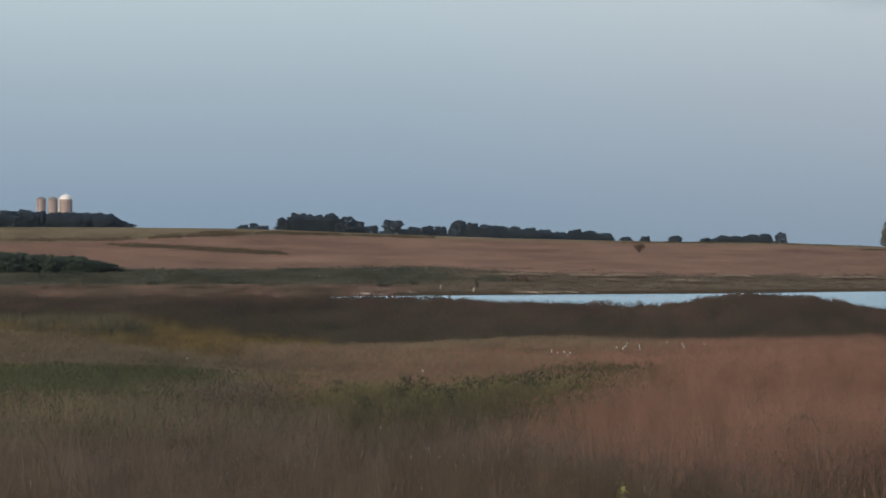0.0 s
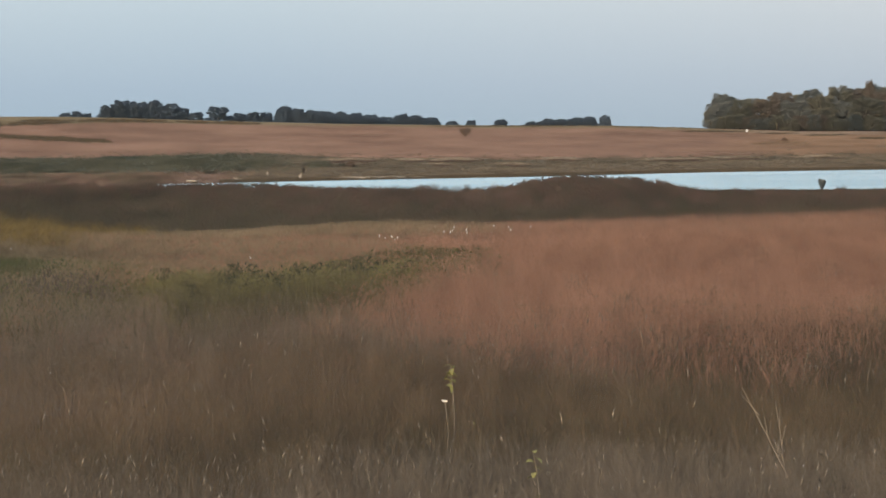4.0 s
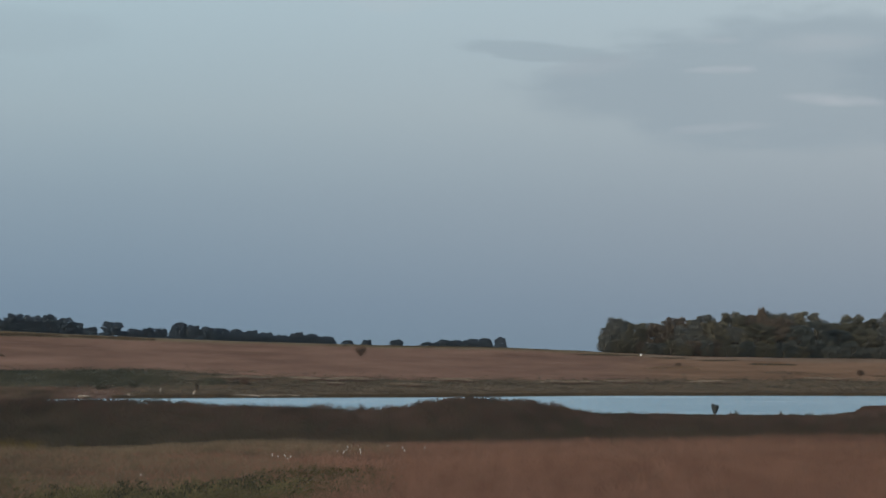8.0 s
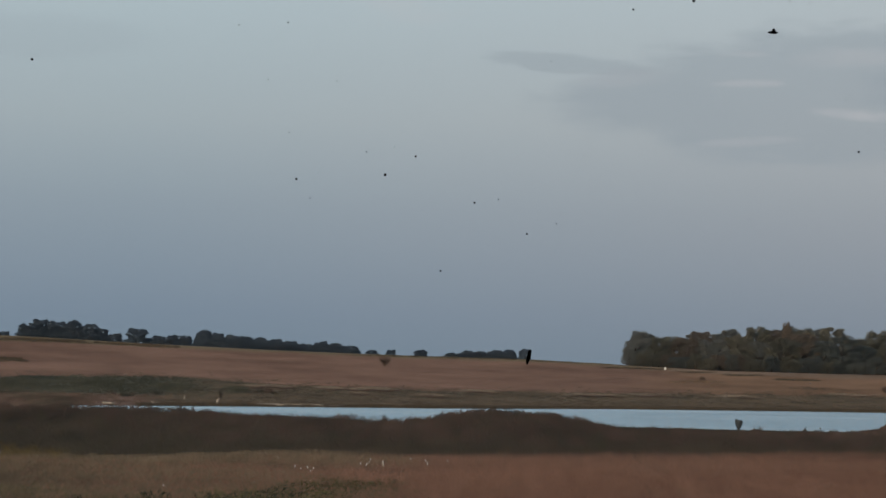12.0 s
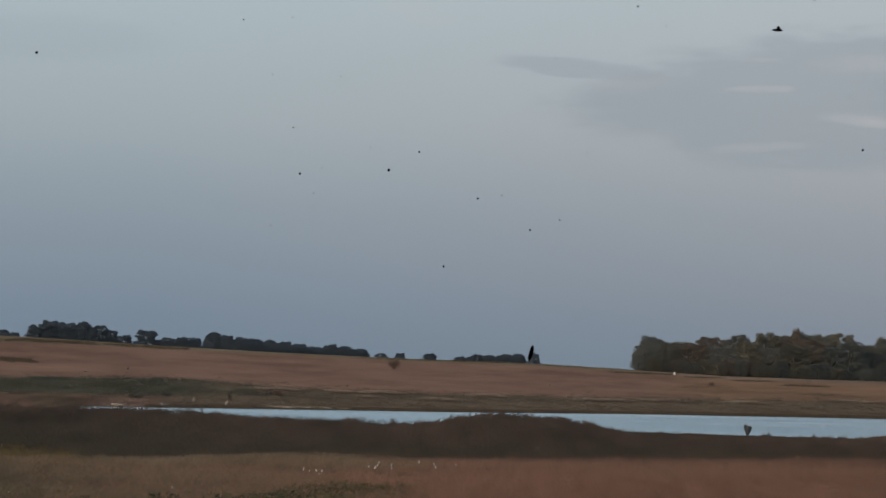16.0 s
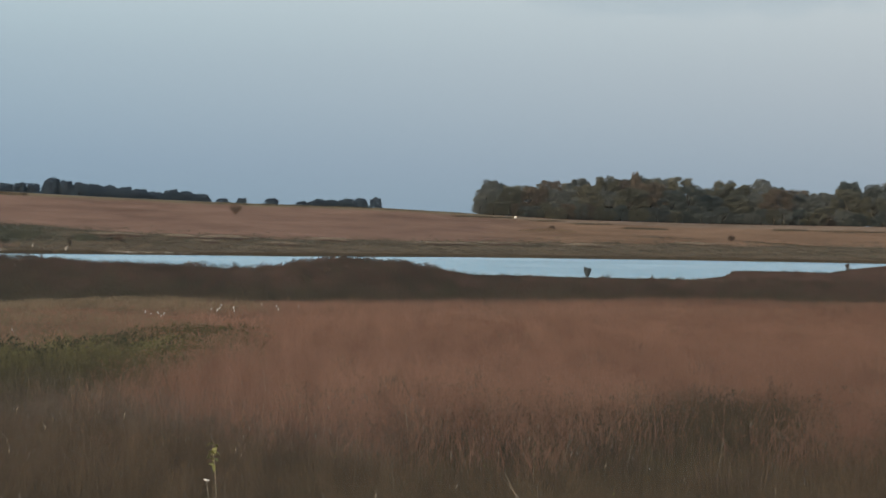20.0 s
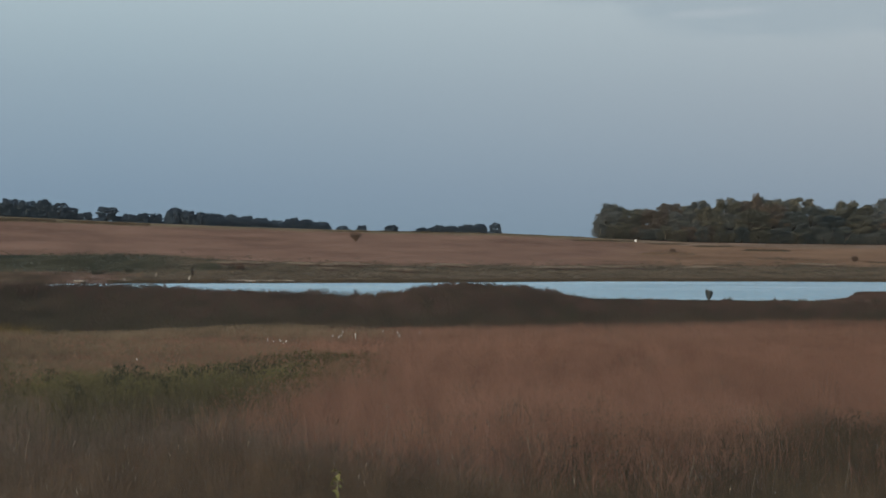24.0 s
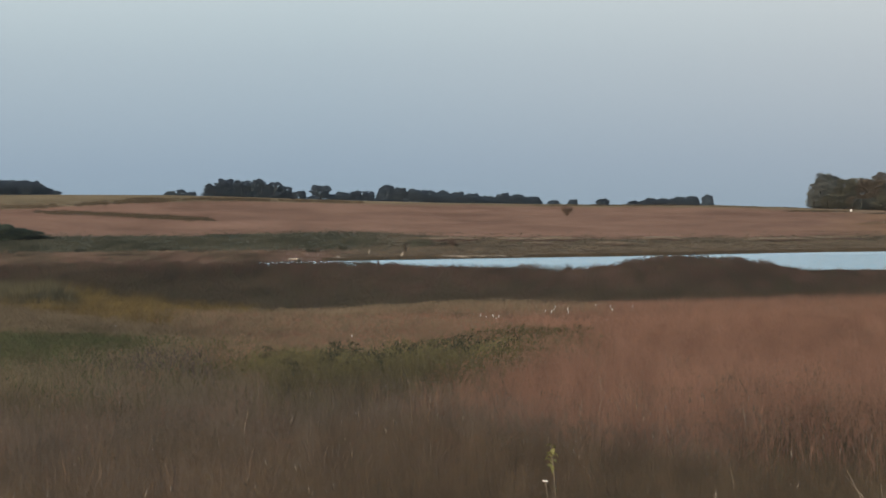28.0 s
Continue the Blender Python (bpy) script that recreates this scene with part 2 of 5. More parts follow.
M["sedge"] = grass("sedge", (0.052, 0.056, 0.038), (0.128, 0.124, 0.086), (0.9, 0.10, 0.5), 0.12, island=0.06, bent=0.93)
M["blush"] = grass("blush_reeds", (0.150, 0.098, 0.074), (0.300, 0.200, 0.155), (0.9, 0.10, 0.5), 0.12, island=0.08, bent=0.93)
M["straw_reed"] = grass("straw_reeds", (0.150, 0.110, 0.078), (0.255, 0.186, 0.132), (0.9, 0.10, 0.5), 0.12, island=0.10, bent=0.93)
M["dark_sedge"] = grass("dark_sedge", (0.026, 0.026, 0.018), (0.062, 0.058, 0.040), (0.9, 0.10, 0.5), 0.12, island=0.06, bent=0.9)
M["pale"] = grass("pale_grass", (0.300, 0.225, 0.155), (0.480, 0.385, 0.285), (0.9, 0.10, 0.5), 0.12, island=0.06, bent=0.93)
M["hill"] = material("hill_grass", shades((0.272, 0.147, 0.102), (0.342, 0.187, 0.130), (0.400, 0.231, 0.162)), grain=0.3, patch=0.014,
                     island=0.05, bent=0.95, gloss=0.0)
M["tan"] = material("tan_grass", shades((0.200, 0.125, 0.080), (0.262, 0.170, 0.108), (0.325, 0.218, 0.142)), grain=0.3, patch=0.02,
                    island=0.05, bent=0.95, gloss=0.0)
M["crest"] = material("crest_grass", shades((0.160, 0.120, 0.070), (0.215, 0.160, 0.096), (0.280, 0.210, 0.130)), grain=0.3, patch=0.02,
                      island=0.05, bent=0.95, gloss=0.0)
M["hedge"] = material("brush", shades((0.060, 0.050, 0.036), (0.092, 0.074, 0.052), (0.130, 0.102, 0.070)), grain=0.6, patch=0.03, island=0.08, bent=0.9, gloss=0.0)
# distance haze is put into these slate-blue leaf colours
M["leaf_far_hazed"] = material("hazed_far_leaves", shades((0.080, 0.116, 0.160), (0.096, 0.136, 0.182), (0.114, 0.158, 0.206)), grain=0.5, patch=0.03,
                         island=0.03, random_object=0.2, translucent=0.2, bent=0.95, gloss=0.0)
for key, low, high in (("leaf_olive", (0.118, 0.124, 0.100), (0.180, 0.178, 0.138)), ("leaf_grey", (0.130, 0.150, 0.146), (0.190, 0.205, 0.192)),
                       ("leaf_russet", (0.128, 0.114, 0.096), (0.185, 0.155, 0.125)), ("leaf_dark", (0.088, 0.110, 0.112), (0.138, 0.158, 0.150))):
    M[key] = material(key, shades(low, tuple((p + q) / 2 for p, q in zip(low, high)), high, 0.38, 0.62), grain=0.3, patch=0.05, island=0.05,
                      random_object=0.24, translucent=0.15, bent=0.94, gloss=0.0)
M["bark"] = material("bark", shades((0.040, 0.034, 0.029), (0.085, 0.072, 0.060), (0.140, 0.120, 0.100)), grain=3.0, patch=0.3, bump=0.3)
M["twig"] = material("bare_twigs", shades((0.105, 0.074, 0.056), (0.140, 0.100, 0.076), (0.180, 0.130, 0.100)), grain=4.0, patch=0.3, island=0.2, bent=0.8, gloss=0.0)
M["driftwood"] = material("driftwood", shades((0.150, 0.130, 0.110), (0.290, 0.255, 0.215), (0.420, 0.375, 0.320)), grain=4.0, patch=0.5, bump=0.3)
M["dark_wood"] = material("wet_wood", shades((0.020, 0.017, 0.014), (0.040, 0.033, 0.027), (0.070, 0.056, 0.045)), grain=4.0, patch=0.5, bump=0.3)
M["concrete"] = material("silo_staves", shades((0.238, 0.205, 0.220), (0.325, 0.284, 0.300), (0.420, 0.374, 0.388)), grain=1.2, patch=0.2, bump=0.2)
M["dome_grey"] = material("weathered_metal", shades((0.180, 0.160, 0.165), (0.245, 0.218, 0.222), (0.320, 0.290, 0.292)), rough=0.5, grain=2.0, patch=0.3)
M["dome_white"] = material("white_metal", shades((0.780, 0.790, 0.800), (0.840, 0.845, 0.850), (0.880, 0.880, 0.880)), rough=0.45, grain=2.0, patch=0.3)
M["hoop"] = material("steel_hoops", shades((0.130, 0.115, 0.105), (0.200, 0.175, 0.155), (0.270, 0.235, 0.210)), rough=0.6, grain=5.0, patch=0.5)
M["white_paint"] = material("white_paint", shades((0.700, 0.690, 0.660), (0.790, 0.780, 0.760), (0.840, 0.835, 0.820)), grain=6.0, patch=1.0)
M["floss"] = material("white_floss", shades((0.640, 0.620, 0.570), (0.760, 0.740, 0.690), (0.840, 0.820, 0.780)), grain=20.0, patch=2.0)
M["yellow_leaf"] = material("yellowing_leaves", shades((0.200, 0.200, 0.068), (0.330, 0.315, 0.120), (0.460, 0.420, 0.205)), grain=14.0, patch=2.0,
                            island=0.4, translucent=0.3)
M["straw"] = material("dry_straw", shades((0.140, 0.114, 0.088), (0.205, 0.170, 0.132), (0.280, 0.236, 0.188)), grain=8.0, patch=0.5, island=0.4)
M["board"] = material("painted_boards", shades((0.300, 0.290, 0.270), (0.380, 0.370, 0.345), (0.450, 0.440, 0.415)), grain=8.0, patch=0.8)
M["dirt"] = material("dried_dirt", shades((0.012, 0.011, 0.010), (0.026, 0.023, 0.020), (0.050, 0.044, 0.038)), grain=3000.0, patch=400.0)
M["dust"] = material("pale_dust", shades((0.360, 0.320, 0.270), (0.480, 0.430, 0.370), (0.580, 0.530, 0.460)), grain=3000.0, patch=400.0, translucent=0.6)


def water_material():
    m = bpy.data.materials.new("pond_water")
    m.use_nodes = True
    nt = m.node_tree
    bsdf = nt.nodes["Principled BSDF"]
    # some of the reflected sky's blue is put into the base colour
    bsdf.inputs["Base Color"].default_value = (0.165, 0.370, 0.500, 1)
    bsdf.inputs["Roughness"].default_value = 0.12
    bsdf.inputs["IOR"].default_value = 1.333
    geo = nt.nodes.new("ShaderNodeNewGeometry")
    a = noise_fac(nt, geo.outputs["Position"], 1.6, 3.0, 0.6, (0.6, 1.5, 1.0))
    b = noise_fac(nt, geo.outputs["Position"], 0.05, 2.0, 0.5, (0.3, 1.6, 1.0))
    b2 = ramp(nt, ((0.40, (0.2, 0.2, 0.2)), (0.60, (1, 1, 1))), b)
    h = mix(nt, 1.0, a, b2, "MULTIPLY")
    bp = node(nt, "ShaderNodeBump", Strength=0.5, Distance=0.14)
    link(nt, h, bp.inputs["Height"])
    # normals lean to the near shore, so the water reflects higher, brighter sky
    lean = nt.nodes.new("ShaderNodeVectorMath")
    lean.inputs[1].default_value = (0.0, -0.07, 0.0)
    link(nt, bp.outputs[0], lean.inputs[0])
    unit = nt.nodes.new("ShaderNodeVectorMath")
    unit.operation = "NORMALIZE"
    link(nt, lean.outputs[0], unit.inputs[0])
    link(nt, unit.outputs[0], bsdf.inputs["Normal"])
    return m


def glass_material():
    m = bpy.data.materials.new("window_glass")
    m.use_nodes = True
    nt = m.node_tree
    nt.nodes.remove(nt.nodes["Principled BSDF"])
    clear = nt.nodes.new("ShaderNodeBsdfTransparent")
    clear.inputs[0].default_value = (0.985, 0.99, 0.985, 1)
    shine = nt.nodes.new("ShaderNodeBsdfGlossy")
    shine.inputs["Roughness"].default_value = 0.0
    fr = node(nt, "ShaderNodeFresnel", IOR=1.45)
    ms = nt.nodes.new("ShaderNodeMixShader")
    link(nt, fr.outputs[0], ms.inputs[0])
    link(nt, clear.outputs[0], ms.inputs[1])
    link(nt, shine.outputs[0], ms.inputs[2])
    # a thin film of dust that scatters some daylight
    film = nt.nodes.new("ShaderNodeBsdfTranslucent")
    film.inputs[0].default_value = (0.80, 0.80, 0.80, 1)
    ms2 = node(nt, "ShaderNodeMixShader", Fac=0.015)
    link(nt, ms.outputs[0], ms2.inputs[1])
    link(nt, film.outputs[0], ms2.inputs[2])
    link(nt, ms2.outputs[0], nt.nodes["Material Output"].inputs[0])
    return m


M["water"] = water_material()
M["glass"] = glass_material()

# ---------------------------------------------------------------- mesh helpers
rng = np.random.default_rng(7)


def part(name, bm, mat, parent=None, label=""):
    """Links a bmesh as one mesh object under a thing or a part."""
    me = bpy.data.meshes.new(name)
    bm.to_mesh(me)
    bm.free()
    me.materials.append(mat)
    ob = new(name, me)
    if parent:
        ob.parent = parent
    if label:
        ob["label"] = label
    return ob


def np_mesh(name, verts, tris, mat, smooth=False):
    me = bpy.data.meshes.new(name)
    verts, tris = np.asarray(verts, np.float32), np.asarray(tris, np.int32)
    n = tris.shape[1]
    me.vertices.add(len(verts))
    me.vertices.foreach_set("co", verts.ravel())
    me.loops.add(tris.size)
    me.loops.foreach_set("vertex_index", tris.ravel())
    me.polygons.add(len(tris))
    me.polygons.foreach_set("loop_start", np.arange(0, tris.size, n, dtype=np.int32))
    if smooth:
        me.polygons.foreach_set("use_smooth", np.ones(len(tris), bool))
    me.update(calc_edges=True)
    me.materials.append(mat)
    return me


def np_part(name, verts, tris, mat, parent=None, label="", smooth=False):
    ob = new(name, np_mesh(name, verts, tris, mat, smooth))
    if parent:
        ob.parent = parent
    if label:
        ob["label"] = label
    return ob


def empty(name, place, turn=0.0):
    e = new(name)
    e.empty_display_size = 0.3
    e.matrix_world = pose(*place, 0, 0, turn)
    return e


def box(bm, lo, hi, bevel=0.0):
    c = [(a + b) / 2 for a, b in zip(lo, hi)]
    s = [b - a for a, b in zip(lo, hi)]
    r = bmesh.ops.create_cube(bm, size=1.0, matrix=Matrix.Translation(c) @ Matrix.Diagonal((*s, 1)))
    if bevel:
        edges = list({e for v in r["verts"] for e in v.link_edges})
        bmesh.ops.bevel(bm, geom=edges, offset=bevel, segments=2, affect="EDGES", profile=0.6)
    return bm


def tube(bm, path, radii, sides=7):
    """A tapered tube along a path of points."""
    rings = []
    pts = [Vector(p) for p in path]
    for i, (p, r) in enumerate(zip(pts, radii)):
        d = (pts[min(i + 1, len(pts) - 1)] - pts[max(i - 1, 0)]).normalized()
        u = d.orthogonal().normalized()
        w = d.cross(u)
        rings.append([bm.verts.new(p + r * (math.cos(a) * u + math.sin(a) * w)) for a in (2 * math.pi * k / sides for k in range(sides))])
    for a, b in zip(rings, rings[1:]):
        for k in range(sides):
            bm.faces.new((a[k], a[(k + 1) % sides], b[(k + 1) % sides], b[k]))
    bm.faces.new(rings[0][::-1])
    bm.faces.new(rings[-1])
    return bm


# ---------------------------------------------------------------- the lie of the land
def lerp(x, pairs):
    xs, ys = zip(*pairs)
    return np.interp(x, xs, ys)


def tand(a):
    return np.tan(np.radians(a))


FIELD_EDGE = ((-30, -1.75), (-18.3, -1.80), (-14.6, -2.10), (-12.4, -2.27), (-9.2, -2.42), (-7, -2.40), (-3, -2.29), (0, -2.20),
              (5.3, -2.11), (9.2, -1.98), (16, -1.87), (30, -1.85))
BELT_TOP = ((-30, -1.10), (-14, -1.08), (-9.3, -1.092), (-8.2, -1.108), (-7.4, -1.135), (-6.5, -1.180), (-5, -1.265), (-3, -1.31), (-0.7, -1.36), (-0.1, -1.29), (0.45, -1.18),
            (1.2, -1.10), (1.87, -1.065), (2.6, -1.075), (3.3, -1.105), (4.2, -1.24), (5.1, -1.45), (5.6, -1.50), (7.7, -1.53), (10.7, -1.50), (14, -1.45), (30, -1.40))
FAR_SHORE = ((-30, -1.15), (-10, -1.13), (-5, -1.09), (0, -1.06), (5, -0.99), (10, -0.955), (16.2, -0.925), (30, -0.90))
CREST = ((-40, 0.55), (-18.3, 0.745), (-14.9, 0.733), (-12, 0.703), (-10.5, 0.657), (-7.8, 0.540), (-4.7, 0.435), (-1.7, 0.362), (0, 0.330),
         (2.8, 0.290), (5.1, 0.195), (7.6, 0.085), (10.7, 0.045), (13.7, 0.040), (16.2, 0.05), (40, 0.08))
NEAR_SHORE = ((-30, 230), (11.2, 231), (12.0, 248), (12.25, 279), (14.0, 281), (14.6, 276), (15.2, 300), (16.2, 340), (17.4, 372), (30, 420))
CREST_AT = 620.0
POND_LEFT = -9.6


def far_shore(az):
    return EYE / tand(-lerp(az, FAR_SHORE))


def near_shore(az):
    return np.minimum(lerp(az, NEAR_SHORE), far_shore(az) + 2)


def smooth(x, a, b):
    t = np.clip((x - a) / (b - a), 0, 1)
    return t * t * (3 - 2 * t)


def ground(az, r):
    """Height of the land at an azimuth (degrees, clockwise from the window's axis) and a distance."""
    az, r = np.broadcast_arrays(np.asarray(az, float), np.asarray(r, float))
    edge = EYE + 95 * tand(lerp(az, FIELD_EDGE)) - 0.85
    field = np.interp(r, (0, 15, 30), (2.75, 2.65, 2.5))
    field = np.where(r > 30, 2.5 + (edge - 2.5) * np.clip((r - 30) / 65, 0, 1), field)
    low = 0.15
    belt = np.maximum(EYE + 165 * tand(lerp(az, BELT_TOP)) - 1.45, 0.2)
    near = field + (low + 0.3 - field) * smooth(r, 96, 118)
    near = np.where(r > 118, low + 0.3 + (belt - low - 0.3) * smooth(r, 118, 165), near)
    ns = near_shore(az)
    near = np.where(r > 165, 0.12 + (belt - 0.12) * (1 - smooth(r, 168, 205)), near)
    near = np.where(r > ns - 12, np.minimum(near, np.clip((ns - r) * 0.012, -0.8, 9)), near)
    fs = far_shore(az)
    dry = np.clip((POND_LEFT - az) / 1.0, 0, 1)
    near = near * (1 - dry) + np.maximum(near, 0.15) * dry
    crest = EYE + CREST_AT * tand(lerp(az, CREST))
    bank = 0.45 * smooth(r, fs - 1, fs + 4) - 0.5 * (1 - dry) * (1 - smooth(r, fs - 3, fs + 1))
    rise = np.clip((r - fs - 4) / (CREST_AT - fs - 4), 0, 1)
    far = bank + (crest - 0.45) * (0.35 * rise + 0.65 * rise ** 1.5) * (r > fs)
    z = np.where(r < (ns + fs) / 2, near, far)
    past = EYE + r * tand(lerp(az, CREST)) - np.minimum(3.0, 0.03 * (r - CREST_AT))
    past = past + (-2 - past) * smooth(r, 1400, 2300)
    z = np.where(r > CREST_AT, past, z)
    # away from the view the land evens out
    away = smooth(np.abs(az), 32, 60)
    plain = np.interp(r, (0, 15, 60, 300, 900, 4800), (2.75, 2.65, 2.2, 2.0, 3.0, 0.0))
    z = z * (1 - away) + plain * away
    return z


def at(az, r, lift=0.0):
    a = math.radians(az)
    return (r * math.sin(a), r * math.cos(a), float(ground(az, r)) + lift)


GREEN_TOP = ((-30, 0.2), (-18.3, 0.0), (-15.7, -0.36), (-12, -0.40), (-8, -0.34), (-6.3, -0.36), (-4.5, -0.48), (0, -0.60), (8, -0.56), (20, -0.46))
CREST_BAND = ((-19, 0.46), (-17.6, 0.42), (-15.2, 0.32), (-13.5, 0.22), (-11.4, 0.14), (-10, 0.10), (-5, 0.05), (3, 0.06), (6, 0.06), (10, 0.09), (16, 0.11), (20, 0.11))


def sedge_here(az, el):
    """The dark green band beyond the pond's end, thinning out along the far bank."""
    return smooth(el, -0.86, -0.72) * (1 - 0.95 * smooth(az, -8.5, -4.5)) * (1 - smooth(el, lerp(az, GREEN_TOP) - 0.02, lerp(az, GREEN_TOP) + 0.05))


def blush_here(az, el):
    """Pinkish dry reeds between the sedge and the belt."""
    strong = smooth(az, -13.5, -11.0) * (1 - smooth(az, -8.2, -6.8)) + 0.8 * (1 - smooth(az, -15.5, -13.8))
    return strong * (1 - smooth(el, -0.90, -0.76))


def ground_cover():
    """One surface for the land: litter close by, olive growth on the bank, russet grass up the hill, straw and olive along its crest."""
    m = bpy.data.materials.new("ground_cover")
    m.use_nodes = True
    nt = m.node_tree
    bsdf = nt.nodes["Principled BSDF"]
    where = nt.nodes.new("ShaderNodeNewGeometry").outputs["Position"]
    broad = noise_fac(nt, where, 0.022, 4.0, 0.6)
    streak = noise_fac(nt, where, 0.09, 4.0, 0.65)
    fine = noise_fac(nt, where, 0.6, 3.0, 0.6)
    v = math_node(nt, "ADD", math_node(nt, "MULTIPLY", broad, 0.45), math_node(nt, "MULTIPLY", streak, 0.35))
    v = math_node(nt, "ADD", v, math_node(nt, "MULTIPLY", fine, 0.20))

    def tone(dark, pale, lo=0.40, hi=0.60):
        return ramp(nt, ((lo, dark), (hi, pale)), v)

    def weight(key, rough):
        n = nt.nodes.new("ShaderNodeAttribute")
        n.attribute_name = key
        w = math_node(nt, "ADD", n.outputs["Fac"], math_node(nt, "MULTIPLY", math_node(nt, "SUBTRACT", streak, 0.5), rough))
        return ramp(nt, ((0.30, (0, 0, 0)), (0.70, (1, 1, 1))), w)

    colour = tone((0.150, 0.100, 0.070), (0.270, 0.185, 0.130))
    colour = mix(nt, weight("bank", 0.2), colour, tone((0.105, 0.085, 0.058), (0.215, 0.165, 0.115)))
    colour = mix(nt, weight("sedge", 1.0), colour, tone((0.062, 0.066, 0.048), (0.130, 0.128, 0.094)))
    colour = mix(nt, weight("blush", 1.0), colour, tone((0.170, 0.112, 0.084), (0.310, 0.205, 0.160)))
    hill = mix(nt, weight("tan", 1.4), tone((0.205, 0.117, 0.082), (0.366, 0.213, 0.150)), tone((0.212, 0.125, 0.077), (0.366, 0.216, 0.134)))
    colour = mix(nt, weight("slope", 1.8), colour, hill)
    crest = mix(nt, weight("tan", 1.4), tone((0.140, 0.110, 0.066), (0.290, 0.220, 0.138)), tone((0.215, 0.145, 0.100), (0.370, 0.255, 0.180)))
    colour = mix(nt, weight("crest", 2.2), colour, crest)
    link(nt, colour, bsdf.inputs["Base Color"])
    bsdf.inputs["Roughness"].default_value = 1.0
    bsdf.inputs["Specular IOR Level"].default_value = 0.0
    bump = node(nt, "ShaderNodeBump", Strength=0.4, Distance=0.3)
    link(nt, fine, bump.inputs["Height"])
    link(nt, bump.outputs[0], bsdf.inputs["Normal"])
    return m


def build_ground():
    az = np.concatenate([np.arange(-180, -34, 4.0), np.arange(-34, -22, 1.0), np.arange(-22, 22, 0.2), np.arange(22, 34, 1.0), np.arange(34, 180, 4.0)])
    r = np.concatenate([[0.5, 3, 6, 9, 12], np.arange(15, 95, 2.5), np.arange(95, 215, 2.5), np.arange(215, 420, 3.0), np.arange(420, 640, 8.0),
                        np.arange(640, 1400, 40.0), np.geomspace(1400, 4800, 14)])
    A, R = np.meshgrid(az, r)
    Z = ground(A, R)
    bumpy = 0.06 * np.sin(R * 0.9 + A * 3.1) + 0.05 * np.sin(A * 7.7 - R * 0.31)
    Z = Z + bumpy * (R < 210) * (R > 12)
    rad = np.radians(A)
    V = np.stack([R * np.sin(rad), R * np.cos(rad), Z], -1).reshape(-1, 3)
    n, k = len(r), len(az)
    i, j = np.meshgrid(np.arange(n - 1), np.arange(k), indexing="ij")
    j2 = (j + 1) % k
    Q = np.stack([i * k + j, i * k + j2, (i + 1) * k + j2, (i + 1) * k + j], -1).reshape(-1, 4)[:, ::-1]
    g = np_part("ground", V, Q, ground_cover(), smooth=True)
    me = g.data
    rm, am, zm = R.ravel(), A.ravel(), Z.ravel()
    fs = far_shore(am)
    slope_el = np.degrees(np.arctan2(zm - EYE, rm))
    past = smooth(rm, fs - 6, fs + 2)
    crest_lo = lerp(am, CREST) - lerp(am, CREST_BAND)
    cover = {"bank": np.maximum(past, smooth(rm, 190, 200)),
             "slope": past * smooth(slope_el, lerp(am, GREEN_TOP) - 0.10, lerp(am, GREEN_TOP) + 0.12),
             "tan": smooth(am, 2.5, 10.0),
             "sedge": past * sedge_here(am, slope_el), "blush": past * blush_here(am, slope_el),
             "crest": past * smooth(slope_el, crest_lo - 0.07, crest_lo + 0.05)}
    for key, values in cover.items():
        me.attributes.new(key, "FLOAT", "POINT").data.foreach_set("value", np.ascontiguousarray(values, dtype=np.float32))
    tagged(g, "rolling prairie ground with brown grass litter", "ground", kind="structure")
    return g


def build_water():
    az = np.arange(-10.6, 19.01, 0.4)
    t = np.linspace(0, 1, 14)
    A, T = np.meshgrid(az, t)
    R = (near_shore(A) - 8) * (1 - T) + (far_shore(A) + 1.5) * T
    rad = np.radians(A)
    V = np.stack([R * np.sin(rad), R * np.cos(rad), np.zeros_like(R)], -1).reshape(-1, 3)
    k = len(az)
    i, j = np.meshgrid(np.arange(len(t) - 1), np.arange(k - 1), indexing="ij")
    Q = np.stack([i * k + j, (i + 1) * k + j, (i + 1) * k + j + 1, i * k + j + 1], -1).reshape(-1, 4)[:, ::-1]
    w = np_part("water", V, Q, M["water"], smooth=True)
    tagged(w, "pale blue rippled pond water reflecting evening sky, sky blue also in its base colour", "water", kind="structure")


build_ground()
build_water()


# ---------------------------------------------------------------- grasses
def scatter(n, az0, az1, r0, r1, keep=None, even=1.0):
    """n random places (azimuth, distance) over a sector; even=1 is even by area, less draws them towards the near side."""
    az = rng.uniform(az0, az1, n)
    e = 1.0 + even
    r = (r0 ** e + (r1 ** e - r0 ** e) * rng.random(n)) ** (1 / e)
    if keep is not None:
        ok = rng.random(n) < keep(az, r)
        az, r = az[ok], r[ok]
    return az, r


def swell(x, y):
    """The uneven height of the canopy: tussocks over slow waves."""
    slow = 0.06 * np.sin(x * 0.45 + np.sin(y * 0.17) * 2) + 0.05 * np.sin(y * 0.23 + x * 0.3)
    return 1 + slow + 0.07 * np.sin(x * 2.3 + 1.7 * np.sin(y * 0.9)) * np.sin(y * 1.1 + 0.8 * np.sin(x * 0.7)) + 0.04 * np.sin(x * 4.9 - y * 2.3)


